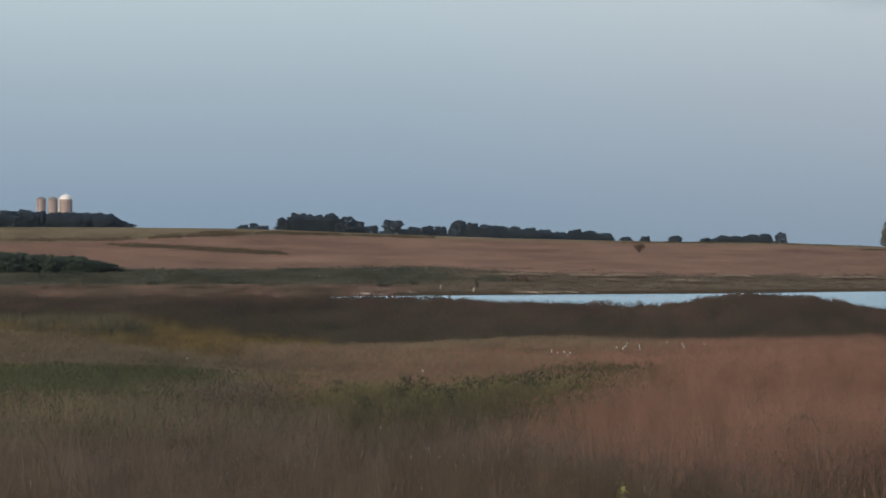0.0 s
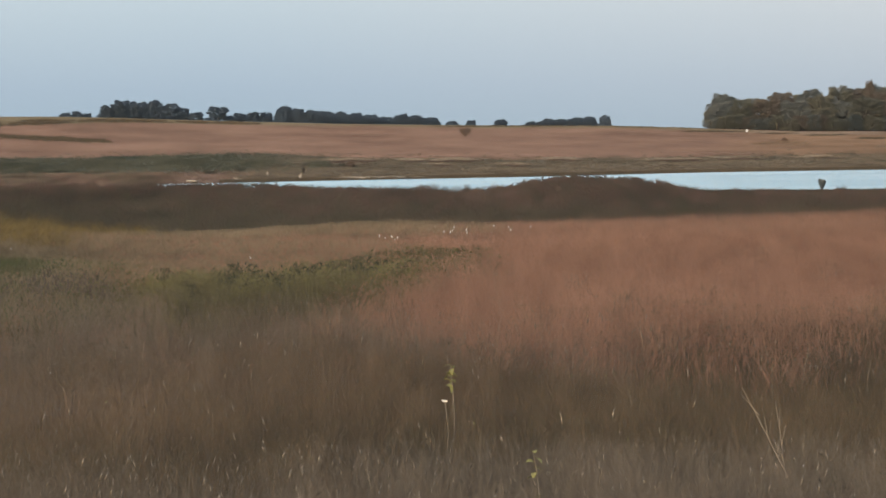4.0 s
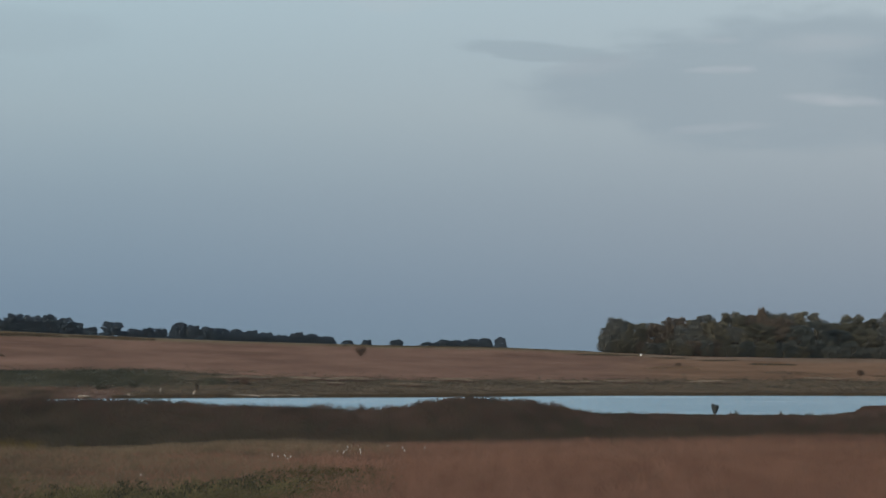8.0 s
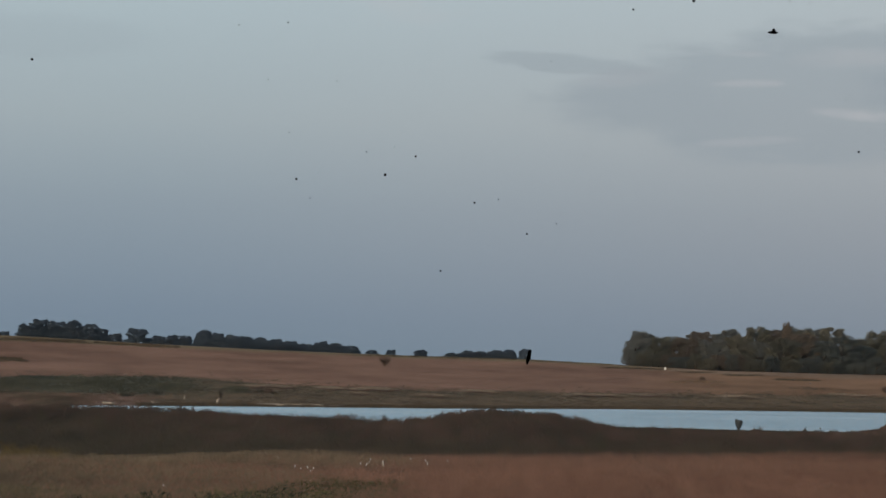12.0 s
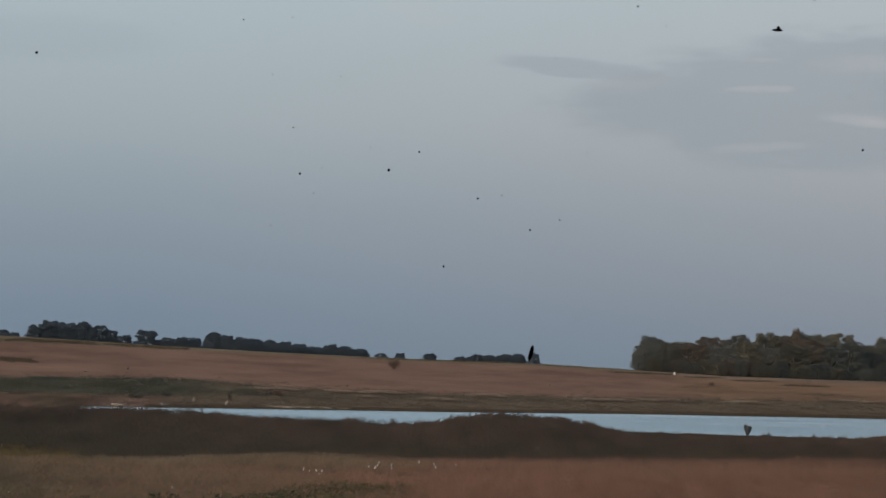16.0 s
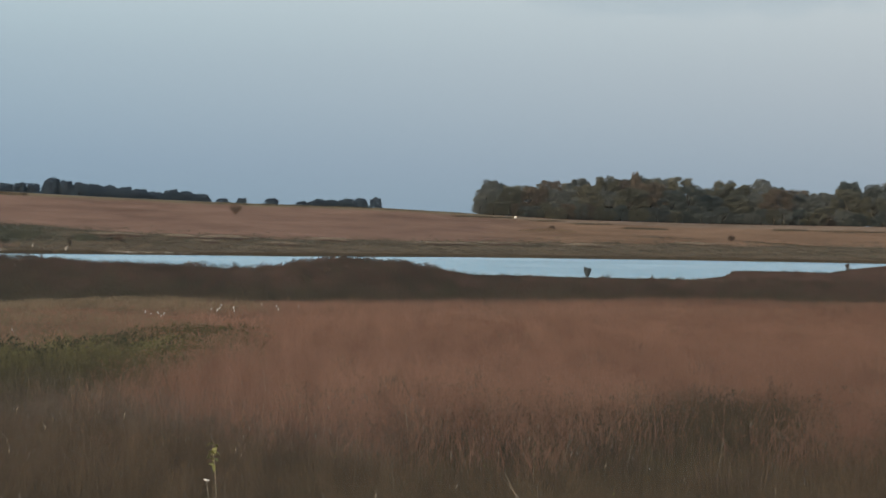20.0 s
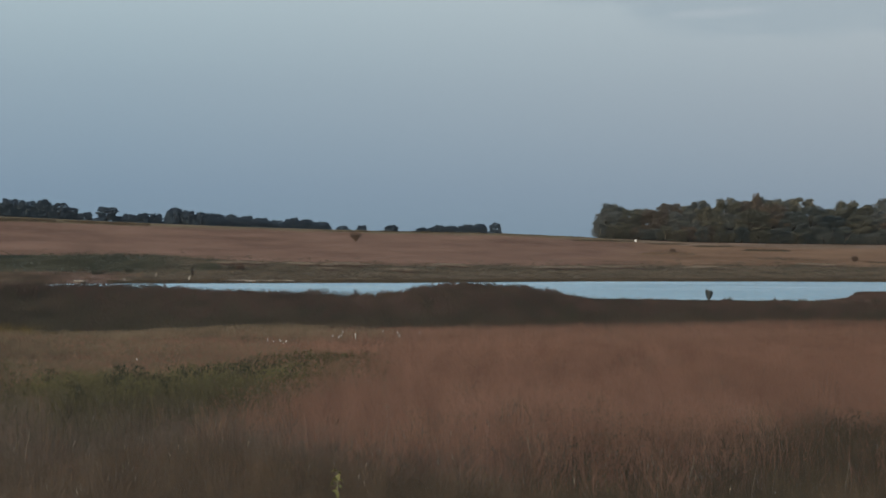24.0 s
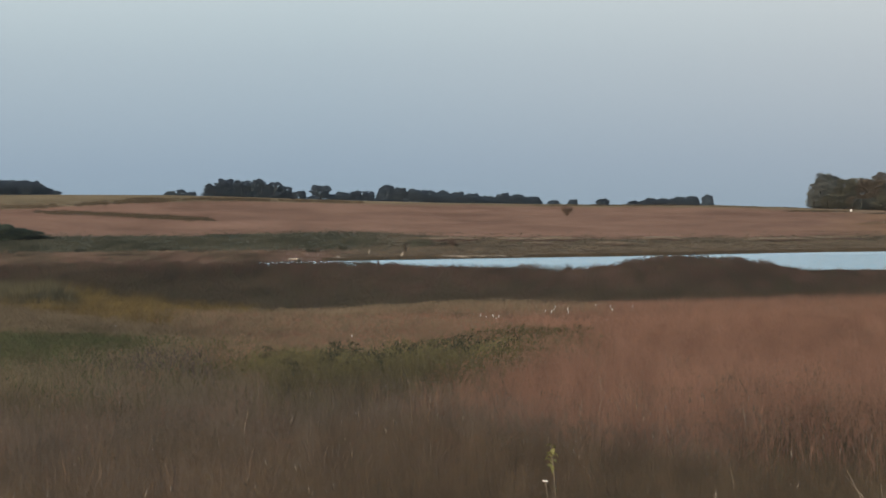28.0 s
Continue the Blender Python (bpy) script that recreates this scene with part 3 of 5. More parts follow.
def blades(name, az, r, tall, wide, lean, mat, label, head=0.0, spread=40.0, scale=1.0):
    """Grass stems: a bent, tapered slip of two faces each, wider towards the seed head where head is set; far ones stand for several stems."""
    n = len(az)
    rad = np.radians(az)
    base = np.stack([r * np.sin(rad), r * np.cos(rad), ground(az, r) - 0.03], -1)
    h = tall[0] + (tall[1] - tall[0]) * rng.random(n)
    h = h * swell(base[:, 0], base[:, 1])
    h = h * scale
    w = (wide[0] + (wide[1] - wide[0]) * rng.random(n) ** 2) / 2 * np.maximum(1.0, r / spread)
    leaf = rng.random(n) < 0.5
    h = np.where(leaf, h * rng.uniform(0.55, 0.9, n), h)
    w = np.where(leaf, w * 1.35, w)
    turn = rng.uniform(-0.9, 0.9, n)
    side = np.stack([np.cos(turn - rad), np.sin(turn - rad), np.zeros(n)], -1)
    sway = np.where(leaf, lean * 2.1, lean)
    tilt = rng.normal(0, 1, n) * sway
    fwd = rng.normal(0, 1, n) * sway
    top = np.stack([np.cos(rad) * tilt + np.sin(rad) * fwd, -np.sin(rad) * tilt + np.cos(rad) * fwd, np.ones(n)], -1)
    mid = base + h[:, None] * (top * 0.62 * [0.45, 0.45, 1])
    tip = base + h[:, None] * top
    wm = (w * (1 + head))[:, None]
    V = np.concatenate([base, mid - side * wm, mid + side * wm, tip], 0)
    i = np.arange(n)
    T = np.concatenate([np.stack([i, i + 2 * n, i + n], -1), np.stack([i + n, i + 2 * n, i + 3 * n], -1)], 0)
    ob = np_part(name, V, T, mat)
    return tagged(ob, label, "grass", kind="stuff")


def tufts(name, az, r, tall, wide, mat, label, category="grass"):
    """Far tufts: a fan of three leaning triangles each."""
    n = len(az)
    rad = np.radians(az)
    base = np.stack([r * np.sin(rad), r * np.cos(rad), ground(az, r) - 0.08], -1)
    h = tall[0] + (tall[1] - tall[0]) * rng.random(n)
    w = wide[0] + (wide[1] - wide[0]) * rng.random(n)
    V, T = [], []
    for k, off in enumerate((-0.30, 0.0, 0.30)):
        turn = rng.uniform(-0.6, 0.6, n) - rad
        side = np.stack([np.cos(turn), np.sin(turn), np.zeros(n)], -1)
        shift = side * (w * off)[:, None]
        tip = base + shift * 1.6 + np.stack([rng.normal(0, 0.12, n) * w, rng.normal(0, 0.12, n) * w, h * rng.uniform(0.7, 1.1, n)], -1)
        V += [base + shift - side * (w * 0.25)[:, None], base + shift + side * (w * 0.25)[:, None], tip]
        i = np.arange(n) + 3 * k * n
        T.append(np.stack([i, i + n, i + 2 * n], -1))
    ob = np_part(name, np.concatenate(V), np.concatenate(T), mat)
    return tagged(ob, label, category, kind="stuff")


def sprays(name, az, r, tall, size, mat, label, scale=1.0, fat=(0.16, 0.38)):
    """Fine seed sprays: small tilted slips of two faces at the height of the stems' tops."""
    n = len(az)
    rad = np.radians(az)
    h = (tall[0] + (tall[1] - tall[0]) * np.sqrt(rng.random(n))) * scale
    h = h * swell(r * np.sin(rad), r * np.cos(rad))
    c = np.stack([r * np.sin(rad), r * np.cos(rad), ground(az, r) + h], -1)
    lean = rng.normal(0, 0.75, n)
    turn = rng.uniform(-0.9, 0.9, n) - rad
    side = np.stack([np.cos(turn), np.sin(turn), np.zeros(n)], -1)
    up = np.array([0.0, 0.0, 1.0])
    along = side * np.sin(lean)[:, None] + up * np.cos(lean)[:, None]
    across = side * np.cos(lean)[:, None] - up * np.sin(lean)[:, None]
    long = ((size[0] + (size[1] - size[0]) * rng.random(n)) * np.maximum(1.0, r / 40))[:, None]
    wide = long * (rng.uniform(*fat, n) * np.clip(r / 45, 0.45, 1.0))[:, None]
    V = np.concatenate([c - along * long / 2, c + across * wide / 2, c + along * long / 2, c - across * wide / 2])
    i = np.arange(n)
    return tagged(np_part(name, V, np.stack([i, i + n, i + 2 * n, i + 3 * n], -1), mat), label, "grass", kind="stuff")


def blob(az, r, a0, a1, r0, r1, sa=0.8, sr=4.0):
    """1 inside a sector patch with soft, uneven edges."""
    x, y = r * np.sin(np.radians(az)), r * np.cos(np.radians(az))
    wob = 0.7 * np.sin(x * 0.55 + y * 0.21) + 0.5 * np.sin(x * 0.23 - y * 0.47 + 1.3) + 0.3 * np.sin(x * 1.3 + y * 0.9)
    return (smooth(az + wob * sa, a0 - sa, a0 + sa) * (1 - smooth(az + wob * sa, a1 - sa, a1 + sa))
            * smooth(r + wob * sr, r0 - sr, r0 + sr) * (1 - smooth(r + wob * sr, r1 - sr, r1 + sr)))


def gold_here(az, r):
    return np.clip(blob(az, r, -15.3, -11.9, 76, 104, 1.0, 4) + 0.40 * blob(az, r, -24, -10.3, 80, 104, 1.2, 4), 0, 1)


def green_here(az, r):
    slant = r - 1.0 * (az + 6)
    return np.clip(blob(az, r, -25, -13.8, 46, 60, 1.2, 3) + 0.9 * blob(az, slant, -9.8, -2.4, 40, 55, 1.5, 3) + 0.2 * blob(az, r, -25, -8, 39, 54, 1.5, 4), 0, 1)


def olive_here(az, r):
    return np.clip(0.96 * blob(az, r, -26, -12.5, 42, 104, 2.0, 4) + 0.5 * blob(az, r, -13, -2.8, 42, 104, 2.0, 4) + 0.3 * blob(az, r, -13, -7.5, 55, 98, 2.0, 4) - green_here(az, r) - gold_here(az, r), 0, 1)


def sage_here(az, r):
    return np.clip(0.85 * blob(az, r, 9.6, 14.2, 25, 37, 1.2, 5) + 0.5 * blob(az, r, 4.2, 9.6, 25, 33.5, 1.4, 2.5) + 0.15 * blob(az, r, -1.5, 4.0, 22, 28.5, 1.6, 3)
                   + 0.85 * blob(az, r, -24, 24, 18.6, 22.0, 0.8, 2) + 0.35 * blob(az, r, -24, 24, 22, 27, 0.8, 4), 0, 1)


def grey_here(az, r):
    return np.clip(blob(az, r, -26, 26, 8, 18.3 + 0.8 * np.sin(az * 0.9), 0.8, 1.8), 0, 1)


def mauve_here(az, r):
    return np.clip(blob(az, r, -26, -6.5, 25, 42, 3.0, 4) + 0.6 * blob(az, r, -7, -2.4, 27, 42, 1.5, 3) + 0.45 * blob(az, r, -3, 4.5, 25, 34, 1.8, 3), 0, 1)


def slope_shade_here(az, r):
    return 0.75 * blob(az, r, -3.5, 26, 72, 106, 1.5, 4)


def brown_here(az, r):
    return np.clip(1.0 * blob(az, r, -26, 26, 18.5, 28.0, 1.5, 2.5) - 0.5 * sage_here(az, r), 0, 1)


def rest_here(az, r):
    return np.clip(1 - slope_shade_here(az, r) - gold_here(az, r) - green_here(az, r) - sage_here(az, r) - grey_here(az, r) - brown_here(az, r) - 0.97 * mauve_here(az, r) - olive_here(az, r), 0.03, 1)


SPAN = (-21.0, 20.0)
az, r = scatter(395000, *SPAN, 22, 103, lambda a, q: rest_here(a, q) - 0.05, 0.8)
blades("bluestem_grass", az, r, (0.62, 0.90), (0.003, 0.009), 0.27, M["bluestem"], "tall russet-pink bluestem grass covering the near field", 0.5)
az, r = scatter(210000, *SPAN, 13, 60, mauve_here, 0.7)
blades("faded_grass", az, r, (0.42, 0.72), (0.003, 0.008), 0.33, M["mauve"], "faded mauve-brown prairie grass close to the window", 0.5)
az, r = scatter(110000, *SPAN, 17, 33, brown_here, 0.7)
blades("brown_grass", az, r, (0.42, 0.76), (0.003, 0.008), 0.36, M["brown"], "dull brown grass in the near field", 0.5)
az, r = scatter(60000, *SPAN, 17, 33, brown_here, 0.5)
sprays("brown_heads", az, r, (0.35, 0.74), (0.018, 0.05), M["brown"], "fine brown seed sprays in the near field")
az, r = scatter(210000, *SPAN, 13, 45, sage_here, 0.7)
blades("sage_forbs", az, r, (0.42, 0.74), (0.003, 0.008), 0.38, M["sage"], "dark grey-green forbs among the near grass", 0.6)
az, r = scatter(200000, -21.0, 0.0, 34, 66, green_here, 0.8)
blades("green_grass", az, r, (0.50, 0.88), (0.006, 0.022), 0.22, M["green"], "olive green grass in a damp patch", 0.5)


def clumps(count, each, az0, az1, r0, r1, wide, keep=None, high=(0.65, 1.25)):
    """Places in round clumps, and a height for each that falls off towards the clump's rim."""
    ca, cr = scatter(count, az0, az1, r0, r1, keep, 0.8)
    size = wide[0] + (wide[1] - wide[0]) * rng.random(len(ca))
    top = high[0] + (high[1] - high[0]) * rng.random(len(ca))
    k = np.repeat(np.arange(len(ca)), each)
    d, t = np.sqrt(rng.random(len(k))), rng.uniform(0, 2 * math.pi, len(k))
    az = ca[k] + np.degrees(d * size[k] * np.cos(t) / cr[k])
    return az, cr[k] + d * size[k] * np.sin(t), top[k] * np.sqrt(1.05 - d * d * 0.75)


# far part of the field, darkened by colour for its slope
az, r = scatter(150000, -6.0, 20.0, 66, 104, slope_shade_here, 0.8)
blades("rose_grass", az, r, (0.60, 0.88), (0.003, 0.009), 0.19, M["rose"], "rose-brown grass darkened for the slope's shade towards the field's far edge", 0.5)
az, r, k = clumps(430, 90, -21.0, -8.5, 74, 102, (0.5, 1.7), gold_here, (0.6, 1.3))
blades("goldenrod", az, r, (0.8, 1.0), (0.005, 0.014), 0.34, M["gold"], "yellow-orange goldenrod clumps along the field's edge", 0.6, scale=k)
az, r, k = clumps(26, 160, -15.2, -12.2, 95, 103, (0.5, 1.3), None, (1.2, 1.75))
blades("tall_goldenrod", az, r, (0.85, 1.0), (0.006, 0.016), 0.3, M["gold"], "tall yellow-brown goldenrod clumps at the field's edge", 0.6, scale=k)
az, r, k = clumps(64, 240, -18.4, -15.0, 90, 103, (0.8, 1.8), None, (1.0, 1.8))
blades("sage_shrubs", az, r, (0.85, 1.0), (0.008, 0.024), 0.2, M["sage_green"], "grey-green rounded shrubs at the field's edge", 0.6, scale=k)
az, r, k = clumps(130, 260, -21.0, -14.0, 47, 59, (0.5, 1.2), None, (0.6, 1.0))
blades("lush_grass", az, r, (0.8, 1.0), (0.006, 0.020), 0.2, M["lush"], "deep green grass clumps in a damp hollow", 0.6, scale=k)
az, r, k = clumps(240, 200, -9.6, -2.2, 40, 56, (0.3, 0.8), lambda a, q: 1.0 - np.abs(q - 47.5 - 1.0 * (a + 6)) / 8.0, (0.6, 1.0))
blades("leafy_forbs", az, r, (0.8, 1.0), (0.008, 0.024), 0.25, M["dull_green"], "dark green leafy forbs in a low strip of the field", 0.6, scale=k)
az, r = scatter(220000, -21.0, 0.0, 38, 104, olive_here, 0.8)
blades("olive_grass", az, r, (0.55, 0.95), (0.005, 0.014), 0.14, M["olive"], "dull olive-brown grass in the middle of the field", 0.5)
az, r = scatter(320, *SPAN, 20, 60, None, 0.4)
blades("straw_stems", az, r, (0.6, 0.98), (0.004, 0.008), 0.12, M["straw"], "single dry pale stems standing in the grass", 0.2)


az, r = scatter(210000, *SPAN, 22, 85, lambda a, q: rest_here(a, q) - 0.05, 0.5)
sprays("bluestem_heads", az, r, (0.45, 0.92), (0.022, 0.07), M["bluestem"], "fine russet seed sprays of the bluestem")
az, r = scatter(100000, *SPAN, 14, 48, mauve_here, 0.5)
sprays("faded_heads", az, r, (0.35, 0.72), (0.018, 0.05), M["mauve"], "fine faded seed sprays in the near grass")
az, r = scatter(120000, *SPAN, 14, 40, sage_here, 0.5)
sprays("forb_leaves", az, r, (0.35, 0.74), (0.018, 0.05), M["sage"], "small dull leaves of the near forbs")
az, r = scatter(110000, -21.0, 0.0, 40, 100, olive_here, 0.5)
sprays("olive_heads", az, r, (0.4, 0.85), (0.03, 0.08), M["olive"], "fine olive-brown seed sprays in the middle of the field")
az, r = scatter(110000, -21.0, 0.0, 34, 66, green_here, 0.6)
lush = az < -11.5 + rng.normal(0, 0.8, len(az))
sprays("green_leaves", az[lush], r[lush], (0.4, 0.85), (0.03, 0.08), M["lush"], "small green leaves in the damp hollow")
sprays("forb_foliage", az[~lush], r[~lush], (0.4, 0.85), (0.03, 0.08), M["dull_green"], "small dull green leaves in the low strip")
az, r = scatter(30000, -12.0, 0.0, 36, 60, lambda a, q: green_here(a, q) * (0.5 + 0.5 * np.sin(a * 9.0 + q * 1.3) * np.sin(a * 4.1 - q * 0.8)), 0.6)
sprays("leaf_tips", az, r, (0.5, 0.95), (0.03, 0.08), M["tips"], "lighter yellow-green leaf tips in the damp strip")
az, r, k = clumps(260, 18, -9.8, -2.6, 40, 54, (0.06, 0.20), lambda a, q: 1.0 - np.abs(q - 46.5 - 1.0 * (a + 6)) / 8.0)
sprays("bright_leaves", az, r, (0.65, 1.02), (0.03, 0.06), M["lit_leaf"], "yellow-green leaf clusters in a lit tone, standing out of the damp strip")

az, r, k = clumps(480, 60, -21.0, -8.5, 74, 102, (0.5, 1.6), gold_here)
sprays("goldenrod_heads", az, r, (0.55, 1.05), (0.03, 0.07), M["gold"], "fine yellow-brown flower sprays along the field's edge")

# shade gaps of the damp strip, put in as dark slips
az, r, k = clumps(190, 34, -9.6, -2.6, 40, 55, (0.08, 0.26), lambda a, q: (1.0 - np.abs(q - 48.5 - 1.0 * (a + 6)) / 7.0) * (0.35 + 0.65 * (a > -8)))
sprays("dark_leaf_clumps", az, r, (0.6, 1.0), (0.04, 0.09), M["leaf_shade"], "near-black slips for the shade gaps between leaves of the damp strip")

# mixed tufts that mottle the near grass
for name, count, each, r0, r1, tall, which, label in (
        ("russet_tufts", 170, 110, 28, 46, (0.50, 0.64), "bluestem", "russet tufts scattered through the near grass"),
        ("dark_tufts", 420, 110, 19, 44, (0.42, 0.60), "tuft_dark", "dark olive tufts scattered through the near grass"),
        ("grey_tufts", 200, 100, 14, 30, (0.42, 0.56), "grey", "greyish dry tufts scattered through the near grass")):
    az, r, k = clumps(count, each, *SPAN, r0, r1, (0.3, 1.1), None, (0.75, 1.06))
    blades(name, az, r, tall, (0.003, 0.006), 0.30, M[which], label, 0.6, scale=k)

# small clusters that give the canopy its grain
for name, count, each, r0, r1, wide, size, tall, which, label in (
        ("dark_sprigs", 850, 12, 14, 40, (0.08, 0.26), (0.03, 0.065), (0.38, 0.74), "tuft_dark", "small dark sprigs through the near grass"),
        ("grey_sprigs", 420, 7, 14, 38, (0.05, 0.18), (0.028, 0.06), (0.42, 0.72), "grey", "small greyish sprigs through the near grass"),
        ("russet_sprigs", 160, 12, 26, 46, (0.08, 0.26), (0.03, 0.06), (0.40, 0.78), "bluestem", "small russet sprigs through the near grass"),
        ("brown_sprigs", 260, 14, 40, 100, (0.15, 0.6), (0.025, 0.05), (0.50, 0.88), "forb", "small dark brown sprigs over the middle of the field")):
    az, r, k = clumps(count, each, *SPAN, r0, r1, wide)
    sprays(name, az, r, tall, size, M[which], label)

# greyish stems right below the window
az, r = scatter(60000, *SPAN, 13.0, 20.5, lambda a, q: 0.25 + 0.75 * grey_here(a, q), 0.6)
blades("grey_stems", az, r, (0.46, 0.72), (0.003, 0.008), 0.26, M["grey"], "greyish dry stems in the grass below the window", 0.4)
az, r = scatter(40000, *SPAN, 13.0, 19.5, grey_here, 0.6)
sprays("grey_heads", az, r, (0.35, 0.70), (0.018, 0.05), M["grey"], "greyish seed sprays below the window")

# grass round the foot of the hut
az, r = scatter(16000, -180, 180, 2.9, 13.6, None, 0.9)
blades("hut_grass", az, r, (0.30, 0.62), (0.003, 0.009), 0.25, M["mauve"], "faded brown grass round the foot of the hut", 0.5)

# dark flower clumps standing in the field
az, r, k = clumps(420, 70, *SPAN, 22, 98, (0.25, 0.6), None, (0.7, 1.1))
blades("forb_clumps", az, r, (0.8, 0.95), (0.006, 0.016), 0.2, M["forb"], "dark brown flower clumps dotted over the field", 0.6, scale=k)

az, r, k = clumps(20, 220, -13.7, -11.2, 45.5, 50.5, (0.4, 0.9), None, (0.92, 1.16))
blades("mauve_forbs", az, r, (0.75, 0.95), (0.006, 0.018), 0.25, M["dusk_forb"], "dark mauve forbs in a small patch of the field", 0.6, scale=k)
# the dark belt before the pond
def green_reeds_here(az, r):
    v = np.sin(az * 0.9 + 1.0) + np.sin(az * 0.37 - r * 0.045 + 2.0) + 0.6 * np.sin(az * 2.1 + r * 0.09)
    return np.clip(0.15 + 0.5 * (v > 0.4) + 0.3 * (az < -8) - 0.4 * (az > 0), 0.05, 0.85)


az, r = scatter(170000, -21, 20, 98, 205, lambda a, q: 1 - smooth(q, 164, 186), 0.6)
pick = rng.random(len(az)) < green_reeds_here(az, r)
blades("reed_belt", az[~pick], r[~pick], (0.75, 1.15), (0.012, 0.028), 0.30, M["reed"], "dark brown belt of reeds and brush before the pond", 0.6, 130.0)
blades("sedge_belt", az[pick], r[pick], (0.75, 1.12), (0.012, 0.028), 0.30, M["reed_green"], "dull green sedges among the dark reeds before the pond", 0.6, 130.0)
# rounded brush whose tops make the belt's bumpy edge
for name, count, which, keep, label in (
        ("brown_brush", 1500, "brush_brown", lambda a, q: (0.06 + 0.94 * smooth(a, -9, -3)) * smooth(q, 112, 150), "rounded russet-brown brush in the belt before the pond"),
        ("dark_brush", 1700, "reed", None, "rounded dark brush in the belt before the pond"),
        ("green_brush", 1500, "reed_green", lambda a, q: (1 - 0.6 * smooth(a, -10, 1)) * (1 - 0.7 * smooth(q, 120, 150)), "rounded dull green brush in the belt before the pond")):
    az, r, k = clumps(count, 110, -21, 20, 100, 174, (0.5, 1.6), keep, (0.80, 1.10))
    sprays(name, az, r, (0.70, 1.42), (0.020, 0.045), M[which], label, k, (0.3, 0.6))
for name, count, which, label in (("shore_brush", 700, "brush_brown", "dense russet brush along the belt's far side"), ("shore_brake", 700, "reed", "dense dark brush along the belt's far side")):
    az, r, k = clumps(count, 120, -21, 20, 152, 172, (0.5, 1.5), None, (0.86, 1.06))
    sprays(name, az, r, (0.55, 1.40), (0.022, 0.045), M[which], label, k, (0.4, 0.7))
az, r, k = clumps(300, 18, -21, 20, 99, 170, (0.2, 0.9))
sprays("black_twigs", az, r, (0.7, 1.25), (0.025, 0.055), M["hedge"], "near-black twigs in the reed belt")
az, r = scatter(15000, -21, 20, 190, 232, None, 1.0)
az, r = az[r < near_shore(az) - 1], r[r < near_shore(az) - 1]
tufts("shore_reeds", az, r, (0.06, 0.32), (0.4, 0.9), M["reed"], "low dark reeds at the pond's near edge")
az, r, k = clumps(150, 14, 4.5, 20, 196, 229, (0.15, 0.6), lambda a, q: (q < near_shore(a) - 2) * 1.0, (0.35, 1.0))
blades("shore_tufts", az, r, (0.55, 0.9), (0.02, 0.05), 0.25, M["reed"], "ragged dark reed tufts at the water's edge", 0.6, 130.0, scale=k)
az, r, k = clumps(120, 14, 11.6, 20, 236, 360, (0.2, 0.9), lambda a, q: (q < near_shore(a) - 1) * 1.0, (0.4, 1.0))
blades("spit_tufts", az, r, (0.5, 0.85), (0.02, 0.05), 0.25, M["reed"], "dark ragged tufts on the spit of land", 0.6, 130.0, scale=k)
az, r = scatter(1500, 9.8, 13.6, 205, 229, lambda a, q: 1 - np.abs(a - 11.8) / 2.2, 1.0)
tufts("dry_shore_grass", az, r, (0.12, 0.36), (0.3, 0.8), M["blush"], "pinkish dry grass at the pond's near edge")
az, r = scatter(26000, 11.5, 20, 232, 370, lambda a, q: (q < near_shore(a)) * 1.0, 1.0)
tufts("spit_reeds", az, r, (0.10, 0.36), (0.4, 0.9), M["brush_brown"], "brown reeds on the spit of land in the pond")
# marsh left of the pond and the far bank
az, r = scatter(26000, -21, -8.6, 200, 330, lambda a, q: np.clip((POND_LEFT + 0.8 - a) / 0.8, 0, 1), 0.8)
dry = rng.random(len(az)) < 0.25 + 0.6 * (np.sin(az * 2.3 + r * 0.05) > 0.1)
tufts("marsh_grass", az[~dry], r[~dry], (0.3, 0.75), (0.3, 0.9), M["marsh"], "olive marsh grass at the pond's end")
tufts("marsh_reeds", az[dry], r[dry], (0.3, 0.70), (0.3, 0.9), M["blush"], "pinkish-brown reeds at the pond's end")
az, r = scatter(60000, -21, 20, 300, 520, None, 0.6)
fs = far_shore(az)
el = np.degrees(np.arctan2(ground(az, r) - EYE, r))
lim = lerp(az, GREEN_TOP)
ok = (r > fs + 1.5) & (el < lim + rng.normal(0, 0.08, len(r)))
wet = ok & (rng.random(len(az)) < sedge_here(az, el))
dry = ok & ~wet & (rng.random(len(az)) < 0.9 * blush_here(az, el))
ok = ok & ~wet & ~dry
tufts("bank_grass", az[ok], r[ok], (0.10, 0.36), (0.3, 0.9), M["marsh"], "olive and tan grass on the far bank")
tufts("bank_sedge", az[wet], r[wet], (0.15, 0.50), (0.3, 0.9), M["sedge"], "dark green sedge in a band beyond the pond's end")
tufts("blush_reeds", az[dry], r[dry], (0.15, 0.45), (0.3, 0.9), M["blush"], "pinkish dry reeds on the bank beyond the belt")
az, r = scatter(26000, -21, 20, 380, 640, None, 0.6)
el = np.degrees(np.arctan2(ground(az, r) - EYE, r))
lim = lerp(az, GREEN_TOP)
top = lerp(az, CREST) - lerp(az, CREST_BAND)
el2 = el + rng.normal(0, 0.05, len(r))
ok = (el2 > lim) & (el2 < top)
tan = ok & (rng.random(len(az)) < 0.9 * smooth(az, 3.5, 9.0))
tufts("slope_grass", az[tan], r[tan], (0.02, 0.06), (0.6, 1.6), M["tan"], "tan-brown grass over the slope below the woods")
ok = ok & ~tan
tufts("hill_grass", az[ok], r[ok], (0.01, 0.04), (0.6, 1.6), M["hill"], "russet grass over the far hillside")
